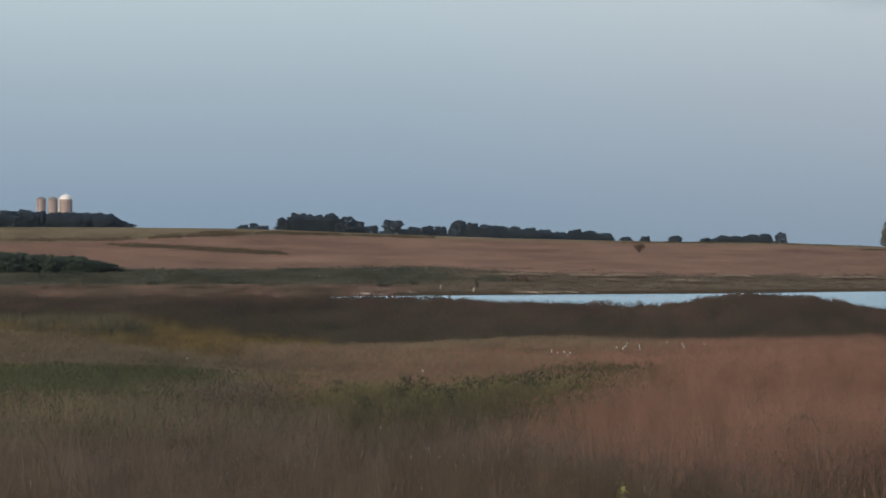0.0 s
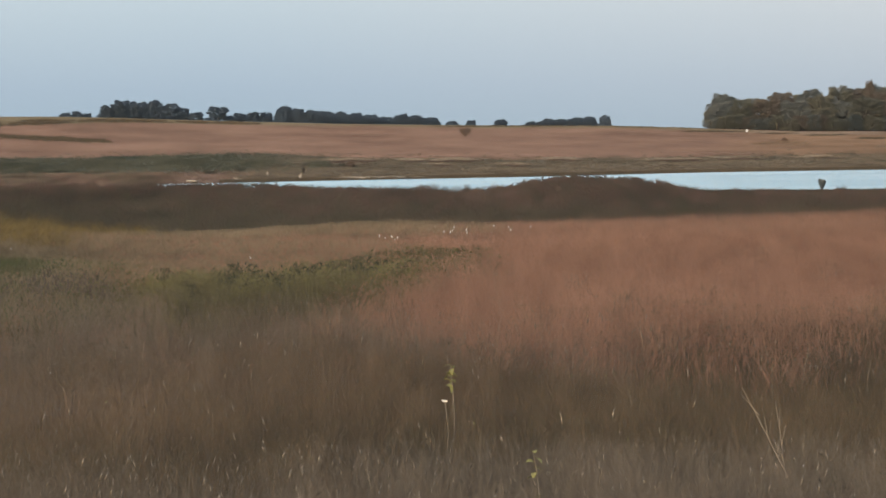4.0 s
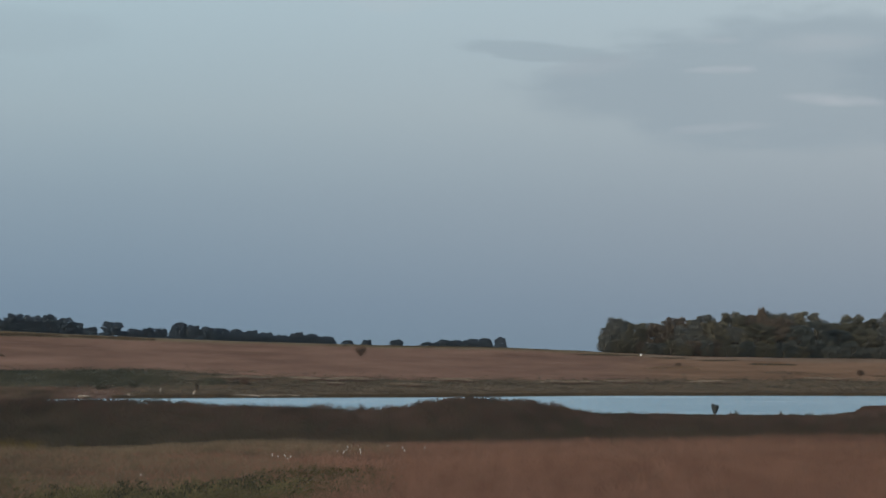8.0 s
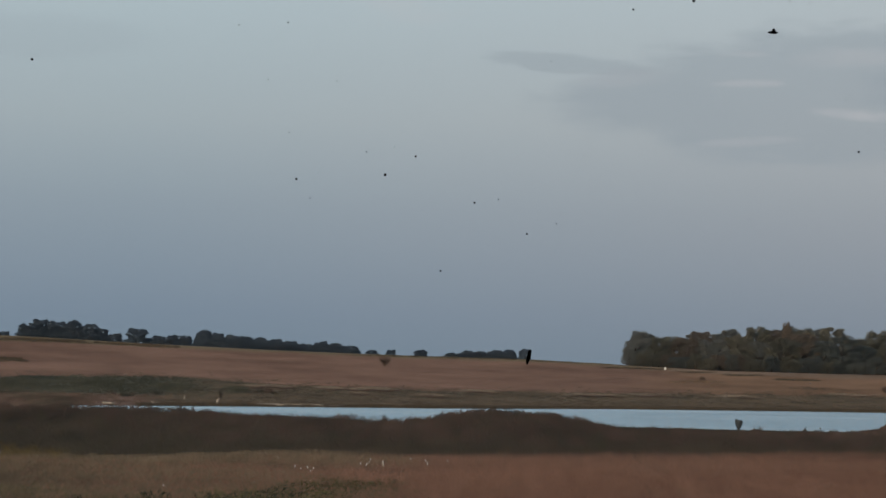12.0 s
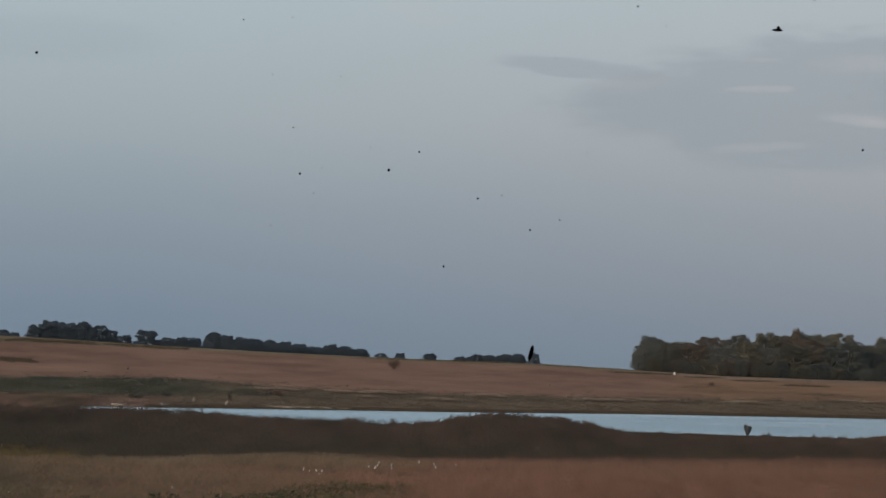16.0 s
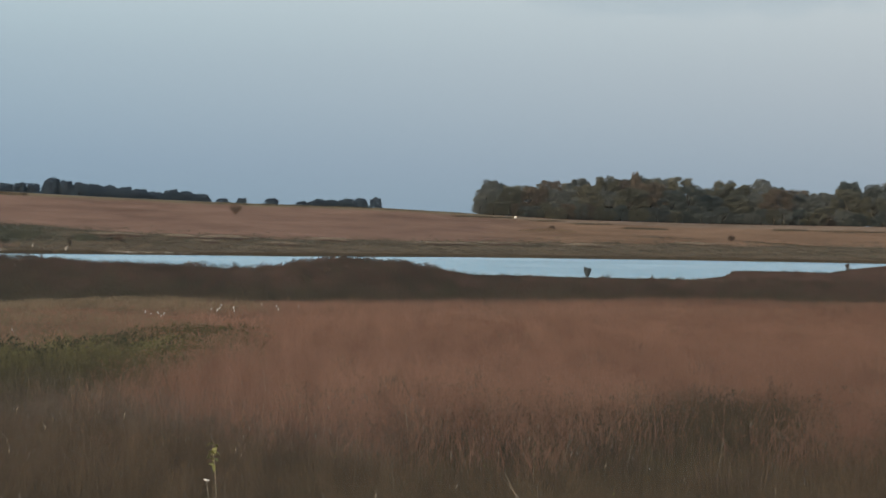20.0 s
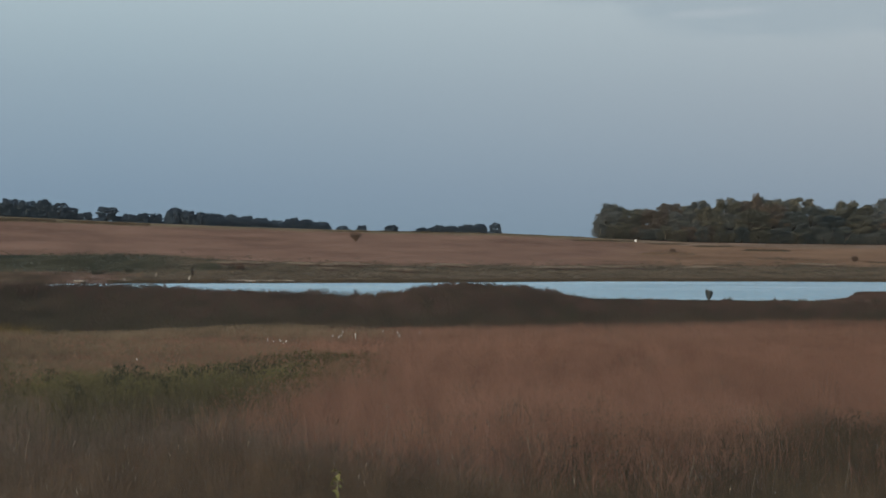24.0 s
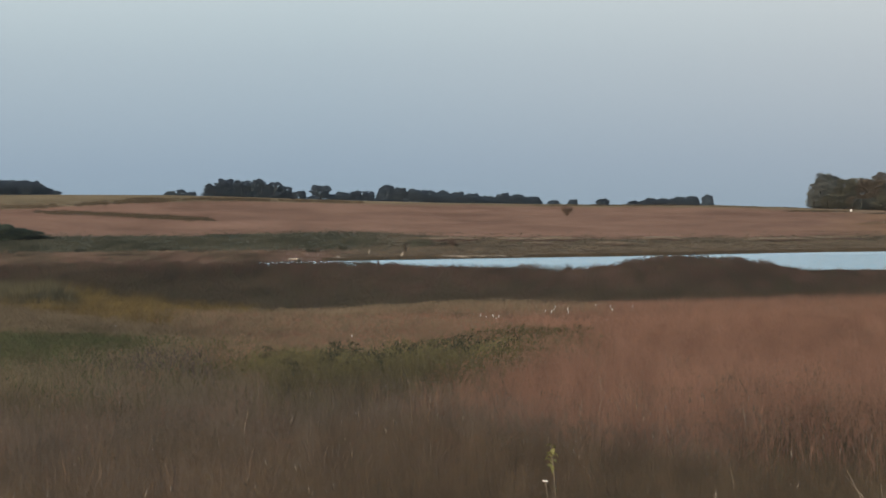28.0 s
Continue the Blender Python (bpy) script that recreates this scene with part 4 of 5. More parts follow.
ok = el2 >= top
tufts("crest_grass", az[ok], r[ok], (0.05, 0.18), (0.6, 1.8), M["crest"], "straw-coloured grass along the hill's crest")


# ---------------------------------------------------------------- trees
def crown_mesh(name, seed, mat, tall=10.0, wide=7.0, low=0.06, lumps=22, leaves=1700, size=0.55, knob=(0.13, 0.23)):
    """A crown of lumps of small leaf sprays round the limbs' ends, with an uneven outline and gaps."""
    g = np.random.default_rng(seed)
    c = [(0, 0, 0.45 * tall, 0.34 * wide), (0, 0, 0.72 * tall, 0.26 * wide), (0, 0, 0.22 * tall, 0.30 * wide)]
    for k in range(lumps):
        a = 2.4 * k + g.uniform(-0.5, 0.5)
        u = low + (0.93 - low) * ((k + g.random()) / lumps)
        spread = wide / 2 * math.sqrt(max(0.06, 1 - ((u - 0.42) / 0.60) ** 2)) * g.uniform(0.45, 0.85)
        c.append((spread * math.cos(a), spread * math.sin(a), u * tall, g.uniform(*knob) * wide))
    lumps = len(c)
    c = np.array(c)
    pick = g.integers(0, lumps, leaves)
    d = g.normal(0, 1, (leaves, 3))
    d /= np.linalg.norm(d, axis=1)[:, None]
    p = c[pick, :3] + d * (c[pick, 3] * g.random(leaves) ** 0.45)[:, None] * [1, 1, 0.8]
    p[:, 2] = np.clip(p[:, 2], 0.04 * tall, tall)
    n = leaves
    a = g.normal(0, 1, (n, 3))
    a /= np.linalg.norm(a, axis=1)[:, None]
    b = np.cross(a, g.normal(0, 1, (n, 3)))
    b /= np.linalg.norm(b, axis=1)[:, None]
    s = (size * g.uniform(0.6, 1.3, n))[:, None]
    V = np.concatenate([p - a * s * 0.5, p + b * s * 0.45, p + a * s * 0.5, p - b * s * 0.45])
    i = np.arange(n)
    Q = np.stack([i, i + n, i + 2 * n, i + 3 * n], -1)
    return np_mesh(name, V, Q, mat)


def trunk_mesh(name, seed, tall=10.0, wide=7.0):
    g = random.Random(seed)
    bm = bmesh.new()
    lean = g.uniform(-0.3, 0.3)
    tube(bm, [(0, 0, -0.3), (0, 0, 0.1 * tall), (lean * 0.5, 0, 0.35 * tall), (lean, 0.1, 0.7 * tall)], [0.032 * tall, 0.024 * tall, 0.018 * tall, 0.006 * tall])
    for k in range(5):
        a, z = g.uniform(0, 6.28), g.uniform(0.2, 0.5) * tall
        q = g.uniform(0.25, 0.4) * wide
        tube(bm, [(lean * z / tall, 0, z), (q * 0.5 * math.cos(a), q * 0.5 * math.sin(a), z + 0.12 * tall), (q * math.cos(a), q * math.sin(a), z + 0.3 * tall)],
             [0.012 * tall, 0.008 * tall, 0.003 * tall], 5)
    me = bpy.data.meshes.new(name)
    bm.to_mesh(me)
    bm.free()
    me.materials.append(M["bark"])
    return me


def tree_kind(name, count, seed, mat, **shape):
    return [(trunk_mesh("trunk", seed + k), crown_mesh("crown", seed + k, mat, **shape)) for k in range(count)]


def plant_tree(kinds, az, r, top_el, width, label, group, name="tree", sink=0.0):
    """A tree whose top stands at top_el degrees above the eye's level."""
    x, y, z = at(az, r)
    z -= sink
    h = EYE + r * float(tand(top_el)) - z
    t = new(name)
    t.matrix_world = Matrix.Translation((x, y, z)) @ Matrix.Rotation(rng.uniform(0, 6.28), 4, "Z") @ Matrix.Diagonal((width / 7.0, width / 7.0, h / 10.0, 1))
    tm, cm = kinds[int(rng.integers(len(kinds)))]
    for pname, me in (("trunk", tm), ("crown", cm)):
        o = new(pname, me)
        o.parent = t
    tagged(t, label, "tree", group)
    return t


FAR_KINDS = tree_kind("far", 6, 100, M["leaf_far_hazed"], leaves=6500, size=0.42, lumps=48, knob=(0.09, 0.16))
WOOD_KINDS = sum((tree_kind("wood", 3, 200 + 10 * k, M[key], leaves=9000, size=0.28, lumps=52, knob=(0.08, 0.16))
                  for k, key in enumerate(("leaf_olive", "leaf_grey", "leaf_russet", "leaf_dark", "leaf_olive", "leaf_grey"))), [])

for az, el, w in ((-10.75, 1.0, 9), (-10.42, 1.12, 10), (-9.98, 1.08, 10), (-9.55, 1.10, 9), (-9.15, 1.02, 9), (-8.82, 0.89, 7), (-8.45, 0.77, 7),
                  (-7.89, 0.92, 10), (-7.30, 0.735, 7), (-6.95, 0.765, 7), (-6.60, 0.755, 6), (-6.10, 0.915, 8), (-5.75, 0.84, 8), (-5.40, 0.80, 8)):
    plant_tree(FAR_KINDS, az, 1000, el + 0.03, w * 1.25, "dark broadleaf tree on the distant ridge, blue haze in its leaf colour", "trees along the ridge")
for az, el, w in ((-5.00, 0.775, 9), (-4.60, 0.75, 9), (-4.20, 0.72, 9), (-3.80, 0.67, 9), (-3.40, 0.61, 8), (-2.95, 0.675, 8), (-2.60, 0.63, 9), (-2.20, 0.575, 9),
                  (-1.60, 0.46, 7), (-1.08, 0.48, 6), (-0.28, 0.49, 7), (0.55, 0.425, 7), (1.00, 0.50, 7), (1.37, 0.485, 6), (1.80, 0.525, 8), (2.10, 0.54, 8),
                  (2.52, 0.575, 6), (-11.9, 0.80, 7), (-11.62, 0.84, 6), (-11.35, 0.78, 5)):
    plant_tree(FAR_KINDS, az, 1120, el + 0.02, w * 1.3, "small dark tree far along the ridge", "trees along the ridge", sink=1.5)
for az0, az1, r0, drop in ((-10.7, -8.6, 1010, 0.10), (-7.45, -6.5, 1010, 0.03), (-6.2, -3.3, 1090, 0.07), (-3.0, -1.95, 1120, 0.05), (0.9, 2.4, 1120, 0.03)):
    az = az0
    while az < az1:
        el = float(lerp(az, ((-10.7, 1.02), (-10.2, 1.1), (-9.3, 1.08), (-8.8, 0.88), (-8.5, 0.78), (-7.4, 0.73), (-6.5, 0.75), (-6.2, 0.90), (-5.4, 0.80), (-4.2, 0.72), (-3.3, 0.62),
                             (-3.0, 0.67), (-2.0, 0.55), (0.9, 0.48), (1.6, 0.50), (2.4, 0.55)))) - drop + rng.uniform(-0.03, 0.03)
        plant_tree(FAR_KINDS, az, r0, el, rng.uniform(9, 12), "dark tree in a ridge hedgerow, blue haze in its leaf colour", "trees along the ridge")
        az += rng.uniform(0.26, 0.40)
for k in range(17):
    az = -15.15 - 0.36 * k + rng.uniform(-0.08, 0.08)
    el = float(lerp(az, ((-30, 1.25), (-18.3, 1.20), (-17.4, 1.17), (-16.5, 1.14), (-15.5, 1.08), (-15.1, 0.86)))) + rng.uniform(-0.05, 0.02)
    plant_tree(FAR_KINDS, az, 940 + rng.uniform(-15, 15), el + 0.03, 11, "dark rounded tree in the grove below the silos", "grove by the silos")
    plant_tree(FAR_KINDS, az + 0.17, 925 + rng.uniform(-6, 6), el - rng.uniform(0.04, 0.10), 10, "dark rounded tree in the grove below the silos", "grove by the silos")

TOPS = ((4, 0.8), (5.15, 0.95), (5.4, 1.12), (6.1, 1.20), (7.6, 1.19), (8.7, 1.24), (9.1, 1.28), (9.55, 1.40), (10.0, 1.30), (10.6, 1.26), (12.1, 1.21), (13.4, 1.30),
        (13.9, 1.05), (14.5, 1.04), (15.4, 1.29), (16.1, 1.2), (18, 1.25), (30, 1.2))
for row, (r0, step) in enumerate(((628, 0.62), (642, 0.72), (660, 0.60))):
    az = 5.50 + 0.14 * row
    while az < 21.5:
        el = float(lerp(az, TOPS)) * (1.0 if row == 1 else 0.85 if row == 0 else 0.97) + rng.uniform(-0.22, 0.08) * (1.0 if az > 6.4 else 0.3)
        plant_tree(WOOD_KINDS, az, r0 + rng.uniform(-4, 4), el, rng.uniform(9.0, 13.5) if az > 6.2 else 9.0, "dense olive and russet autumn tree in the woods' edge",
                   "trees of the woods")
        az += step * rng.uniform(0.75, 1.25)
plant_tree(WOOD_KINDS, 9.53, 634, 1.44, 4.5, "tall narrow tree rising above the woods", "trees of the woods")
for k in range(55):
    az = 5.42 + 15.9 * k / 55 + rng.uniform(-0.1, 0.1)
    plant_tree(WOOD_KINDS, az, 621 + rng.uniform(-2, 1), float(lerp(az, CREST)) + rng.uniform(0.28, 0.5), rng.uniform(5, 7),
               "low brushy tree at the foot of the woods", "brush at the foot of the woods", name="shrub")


# ---------------------------------------------------------------- the hide and its window
def build_hide():
    y0, y1 = 0.43, 0.55
    floor_z, top_z, foot = 4.60, 7.0, 2.45
    wx, wz0, wz1 = 0.60, 5.62, 6.52
    # unseen room, added to hold the pane and keep its reflections dark
    bm = bmesh.new()
    box(bm, (-1.6, y0, foot), (-wx, y1, top_z))
    box(bm, (wx, y0, foot), (1.6, y1, top_z))
    box(bm, (-wx, y0, foot), (wx, y1, wz0))
    box(bm, (-wx, y0, wz1), (wx, y1, top_z))
    tagged(part("wall_north", bm, M["board"]), "plain painted board wall, unseen and added, round the lookout window", "wall", kind="structure")
    for name, lo, hi in (("wall_south", (-1.6, -2.4, foot), (1.6, -2.28, top_z)), ("wall_east", (1.48, -2.28, foot), (1.6, y0, top_z)),
                         ("wall_west", (-1.6, -2.28, foot), (-1.48, y0, top_z)), ("floor", (-1.48, -2.28, floor_z - 0.1), (1.48, y0, floor_z)),
                         ("ceiling", (-1.6, -2.4, top_z), (1.6, y1, top_z + 0.12))):
        bm = box(bmesh.new(), lo, hi)
        tagged(part(name, bm, M["board"]), "plain painted boards of the unseen, added lookout hut", "ceiling" if name == "ceiling" else "floor" if name == "floor" else "wall",
               kind="structure")
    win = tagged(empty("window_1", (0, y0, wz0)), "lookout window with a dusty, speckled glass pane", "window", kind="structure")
    inv = Matrix.Translation((0, -y0, -wz0))

    def own(name, bm, mat, label="", parent=win):
        bm.transform(inv)
        return part(name, bm, mat, parent, label)

    bm = bmesh.new()
    for lo, hi in (((-wx, 0.385, wz0), (-wx + 0.04, y1 - 0.02, wz1)), ((wx - 0.04, 0.385, wz0), (wx, y1 - 0.02, wz1)),
                   ((-wx + 0.04, 0.385, wz0), (wx - 0.04, y1 - 0.02, wz0 + 0.04)), ((-wx + 0.04, 0.385, wz1 - 0.04), (wx - 0.04, y1 - 0.02, wz1))):
        box(bm, lo, hi, 0.004)
    own("window_frame", bm, M["white_paint"])
    pane = own("pane", box(bmesh.new(), (-wx + 0.04, 0.400, wz0 + 0.04), (wx - 0.04, 0.404, wz1 - 0.04)), M["glass"], "clear dusty glass")
    pane.visible_shadow = False

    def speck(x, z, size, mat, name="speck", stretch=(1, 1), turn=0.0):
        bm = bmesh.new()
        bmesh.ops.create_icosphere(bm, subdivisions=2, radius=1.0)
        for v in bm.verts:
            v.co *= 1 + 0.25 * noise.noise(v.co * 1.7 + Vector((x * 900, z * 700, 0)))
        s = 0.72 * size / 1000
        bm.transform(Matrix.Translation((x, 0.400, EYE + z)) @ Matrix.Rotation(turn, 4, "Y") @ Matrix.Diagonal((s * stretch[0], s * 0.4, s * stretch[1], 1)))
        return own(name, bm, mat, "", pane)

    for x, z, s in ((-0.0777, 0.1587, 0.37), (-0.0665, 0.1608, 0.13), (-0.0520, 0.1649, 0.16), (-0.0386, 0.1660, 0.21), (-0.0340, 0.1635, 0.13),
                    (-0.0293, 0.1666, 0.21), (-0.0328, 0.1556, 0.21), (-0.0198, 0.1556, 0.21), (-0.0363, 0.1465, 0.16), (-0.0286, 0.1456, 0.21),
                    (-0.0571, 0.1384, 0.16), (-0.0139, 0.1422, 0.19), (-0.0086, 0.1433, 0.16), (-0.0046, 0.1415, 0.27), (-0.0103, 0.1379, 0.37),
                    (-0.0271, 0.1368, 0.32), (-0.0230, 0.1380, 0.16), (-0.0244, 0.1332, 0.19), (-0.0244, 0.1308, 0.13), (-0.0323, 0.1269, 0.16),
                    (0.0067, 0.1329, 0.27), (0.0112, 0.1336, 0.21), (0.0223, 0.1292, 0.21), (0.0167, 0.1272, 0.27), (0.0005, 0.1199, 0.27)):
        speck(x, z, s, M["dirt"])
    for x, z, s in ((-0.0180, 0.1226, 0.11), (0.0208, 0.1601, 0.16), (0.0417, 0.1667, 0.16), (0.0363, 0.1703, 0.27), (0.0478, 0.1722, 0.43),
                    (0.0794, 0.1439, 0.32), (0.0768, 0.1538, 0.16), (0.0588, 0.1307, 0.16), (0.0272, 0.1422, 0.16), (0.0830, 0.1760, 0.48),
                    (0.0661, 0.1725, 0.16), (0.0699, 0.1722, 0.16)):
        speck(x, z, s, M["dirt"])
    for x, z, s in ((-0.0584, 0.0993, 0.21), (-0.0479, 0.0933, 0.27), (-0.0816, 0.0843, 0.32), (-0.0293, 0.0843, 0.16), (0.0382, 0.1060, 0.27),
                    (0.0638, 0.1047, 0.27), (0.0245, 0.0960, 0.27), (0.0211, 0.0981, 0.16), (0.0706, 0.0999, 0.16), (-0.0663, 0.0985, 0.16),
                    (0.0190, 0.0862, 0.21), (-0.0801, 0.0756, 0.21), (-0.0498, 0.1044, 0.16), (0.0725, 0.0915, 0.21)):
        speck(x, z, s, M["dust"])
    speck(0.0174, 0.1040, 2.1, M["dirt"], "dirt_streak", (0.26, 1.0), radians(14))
    # the insect on the glass, built as two dark lumps
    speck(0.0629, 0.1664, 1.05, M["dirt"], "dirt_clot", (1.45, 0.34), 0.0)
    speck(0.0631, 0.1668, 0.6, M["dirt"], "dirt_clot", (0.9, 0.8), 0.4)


build_hide()


# ---------------------------------------------------------------- along the far bank and the hill
def hill_r(az, el, lo=None):
    """The distance at which the far slope shows at el degrees against the eye's level."""
    q = np.arange(float(far_shore(az)) + 2 if lo is None else lo, CREST_AT, 1.0)
    e = np.degrees(np.arctan2(ground(az, q) - EYE, q))
    return float(q[np.argmin(np.abs(e - el))])


def on_hill(az, el, lift=0.0):
    return at(az, hill_r(az, el), lift)


def strip(name, line, count, tall, wide, thick, mat, label, category="brush", taper=False):
    """Low growth along a line of (azimuth, height angle) over the slope."""
    t = rng.random(count * 2)
    t = t[rng.random(count * 2) < 0.5 + 0.5 * np.sin(t * 23.0 + 1.0) * np.sin(t * 9.0)][:count]
    if taper:
        t = rng.beta(1.6, 1.6, count)
    t = np.clip(t + rng.normal(0, 0.01, len(t)), 0, 1)
    count = len(t)
    a = lerp(t * (len(line) - 1), list(enumerate(p[0] for p in line)))
    e = lerp(t * (len(line) - 1), list(enumerate(p[1] for p in line)))
    rr = np.array([hill_r(x, y) for x, y in zip(a, e)]) + rng.normal(0, thick, count)
    return tufts(name, a, rr, tall, wide, mat, label, category)


M["willow"] = material("willow_leaves", shades((0.070, 0.100, 0.080), (0.092, 0.126, 0.098), (0.118, 0.152, 0.116)), grain=0.6, patch=0.05, island=0.06,
                       random_object=0.15, translucent=0.2, bent=0.88, gloss=0.0)
strip("hill_brush", [(-21, 0.36), (-17.5, 0.395), (-15.1, 0.415), (-13.5, 0.50), (-11.4, 0.565)], 900, (0.12, 0.70), (0.5, 1.4), 5.0, M["hedge"],
      "dark olive brush along the foot of the crest's grass")
strip("hill_brush", [(-15.6, 0.265), (-14.3, 0.225), (-13.0, 0.150), (-11.9, 0.085), (-10.7, 0.01)], 900, (0.15, 0.85), (0.5, 1.2), 4.5, M["hedge"],
      "dark low brush along a fold of the hillside", taper=True)
strip("crest_brush", [(-13, 0.60), (-11, 0.585), (-9.5, 0.54), (-8.0, 0.49), (-6.8, 0.455)], 650, (0.2, 0.7), (0.8, 1.8), 4.0, M["hedge"], "dark brush just below the hill's crest")
for line, count, tall in (([(-2.1, 0.325), (-0.1, 0.315), (1.8, 0.295), (4.9, 0.195)], 420, (0.10, 0.4)), ([(4.6, 0.11), (6.2, 0.09)], 160, (0.15, 0.5)),
                          ([(6.6, 0.03), (7.7, 0.02)], 120, (0.12, 0.4)), ([(7.8, -0.035), (8.9, -0.035)], 130, (0.12, 0.4)), ([(9.2, -0.13), (10.4, -0.14)], 200, (0.15, 0.5)),
                          ([(13.2, -0.10), (14.1, -0.10)], 150, (0.15, 0.5)), ([(14.0, -0.11), (17.0, -0.11), (20.0, -0.09)], 420, (0.12, 0.45)),
                          ([(12.2, -0.40), (13.5, -0.47), (14.9, -0.565)], 220, (0.08, 0.3))):
    strip("crest_brush", line, count, tall, (0.6, 1.6), 2.5, M["hedge"], "dark brush in a line over the hill's shoulder", taper=True)
strip("slope_brush", [(9.4, -0.32), (10.1, -0.35), (11.3, -0.37)], 200, (0.05, 0.25), (0.8, 1.8), 7.0, M["marsh"], "faint olive brush on the slope", taper=True)
for line, count in (([(-18, -0.62), (-15.5, -0.66)], 140), ([(-14.0, -0.60), (-12.5, -0.70)], 160), ([(-11.8, -0.56), (-10.4, -0.60)], 160), ([(-9.6, -0.56), (-8.2, -0.60)], 140),
                    ([(-7.4, -0.60), (-6.4, -0.62)], 90), ([(-5.6, -0.66), (-4.9, -0.70)], 60)):
    strip("sedge_clump", line, count, (0.4, 1.0), (0.4, 1.0), 6.0, M["sedge"], "taller dark sedge clumps beyond the pond's end", "sedge", taper=True)
# dry and dark clumps in the marsh beyond the belt
for line, count, tall in (([(-14.3, -0.88), (-13.4, -0.91)], 14, 0.7), ([(-12.9, -0.86), (-12.5, -0.90)], 9, 0.8), ([(-12.1, -0.93), (-11.3, -0.91)], 22, 0.9), ([(-11.4, -0.80), (-11.2, -0.80)], 5, 0.6),
                          ([(-10.5, -0.92), (-9.9, -0.95)], 16, 0.8), ([(-9.5, -0.88), (-9.3, -0.90)], 5, 0.9), ([(-16.4, -0.86), (-15.2, -0.88)], 16, 0.7), ([(-8.7, -0.90), (-8.4, -0.92)], 6, 0.8),
                          ([(-18.2, -0.87), (-17.0, -0.87)], 14, 0.7), ([(-10.0, -0.82), (-9.7, -0.82)], 6, 0.5), ([(-7.6, -0.90), (-7.5, -0.91)], 4, 0.8), ([(-7.1, -0.92), (-6.9, -0.92)], 4, 0.6)):
    strip("dry_clump", line, count, (0.35 * tall, tall), (0.3, 0.9), 5.0, M["straw_reed"], "tan dry reed clumps in the marsh beyond the belt", "reeds", taper=True)
for line, count in (([(-12.3, -0.78), (-11.9, -0.80)], 14), ([(-11.6, -0.86), (-11.0, -0.90)], 24), ([(-13.4, -0.94), (-12.8, -0.96)], 18), ([(-10.9, -0.95), (-10.4, -0.97)], 18),
                    ([(-14.5, -0.80), (-14.2, -0.80)], 10), ([(-16.1, -0.92), (-15.6, -0.94)], 14), ([(-9.3, -0.90), (-8.9, -0.92)], 12), ([(-17.4, -0.92), (-17.0, -0.94)], 12),
                    ([(-8.3, -0.86), (-7.9, -0.88)], 12), ([(-7.4, -0.80), (-7.2, -0.80)], 8), ([(-5.3, -0.72), (-5.1, -0.72)], 8), ([(-4.6, -0.70), (-4.2, -0.72)], 10)):
    strip("dark_clump", line, count, (0.3, 0.8), (0.5, 1.1), 2.0, M["dark_sedge"], "near-black sedge clumps in the marsh beyond the belt", "sedge", taper=True)
# wet dark foot of the far bank
az = rng.uniform(-6.8, 3.0, 900)
az = az[np.sin(az * 2.7 + 0.4) + 0.6 * np.sin(az * 7.1) > -0.3]
tufts("wet_edge", az, far_shore(az) + rng.uniform(0.6, 3.0, len(az)), (0.05, 0.22), (0.5, 1.4), M["dark_sedge"], "dark wet roots along the foot of the far bank", "sedge")
# pale dry streaks on the far bank
for a0, a1, e, count in ((-5.45, -3.75, -0.545, 120), (-3.10, -2.45, -0.56, 60), (-2.30, -0.95, -0.575, 150), (-2.25, -1.9, -0.68, 20), (-0.45, 0.35, -0.72, 40), (0.95, 1.65, -0.585, 90),
                        (3.6, 5.0, -0.63, 90), (5.35, 6.45, -0.60, 90), (7.85, 8.6, -0.60, 40), (10.6, 11.8, -0.50, 24), (-12.4, -11.4, -0.84, 40), (-10.6, -9.6, -0.92, 24)):
    count = int(count * 1.6)
    t = rng.beta(2.0, 2.0, count)
    a = a0 + (a1 - a0) * t
    q = np.array([hill_r(x, e - 0.02 * math.sin(9 * x)) for x in a]) + rng.normal(0, 1.6, count) * (0.3 + 2.8 * t * (1 - t))
    tufts("pale_grass", a, q + 2.0, (0.08, 0.26), (2.4, 5.0), M["pale"], "pale straw-coloured grass streak on the far bank")
    # brown tufts carry the shadow of the low step below each streak
    t = rng.beta(1.6, 1.6, count)
    a = a0 + 0.15 + (a1 - a0) * t
    q = np.array([hill_r(x, e - 0.045 - 0.02 * math.sin(9 * x)) for x in a]) + rng.normal(0, 1.2, count)
    tufts("bank_step", a, q, (0.10, 0.30), (0.9, 2.2), M["brush_brown"], "dark brown tufts for the shadowed step of the bank below a pale streak", "brush")
# dark edge of the far bank
az, r = scatter(4600, -7.8, 17.5, 300, 390, None, 0.0)
r = far_shore(az) + rng.uniform(0.2, 1.6, len(az))
tufts("bank_edge", az, r, (0.2, 0.55), (0.5, 1.2), M["hedge"], "dark growth along the far waterline")

SHRUB_KINDS = tree_kind("willow", 3, 300, M["willow"], leaves=2600, size=0.55, lumps=18)
for k in range(64):
    az = -21.5 + 6.3 * k / 64 + rng.uniform(-0.12, 0.12)
    top = float(lerp(az, ((-22, 0.16), (-18.3, 0.11), (-17.2, 0.03), (-16.2, -0.04), (-15.8, -0.16), (-15.2, -0.32))))
    plant_tree(SHRUB_KINDS, az, hill_r(az, -0.46) + rng.uniform(-3, 10), top + rng.uniform(-0.09, 0.02), rng.uniform(3.2, 4.8), "dark green willow shrub beyond the pond's end",
               "willow thicket", name="shrub")


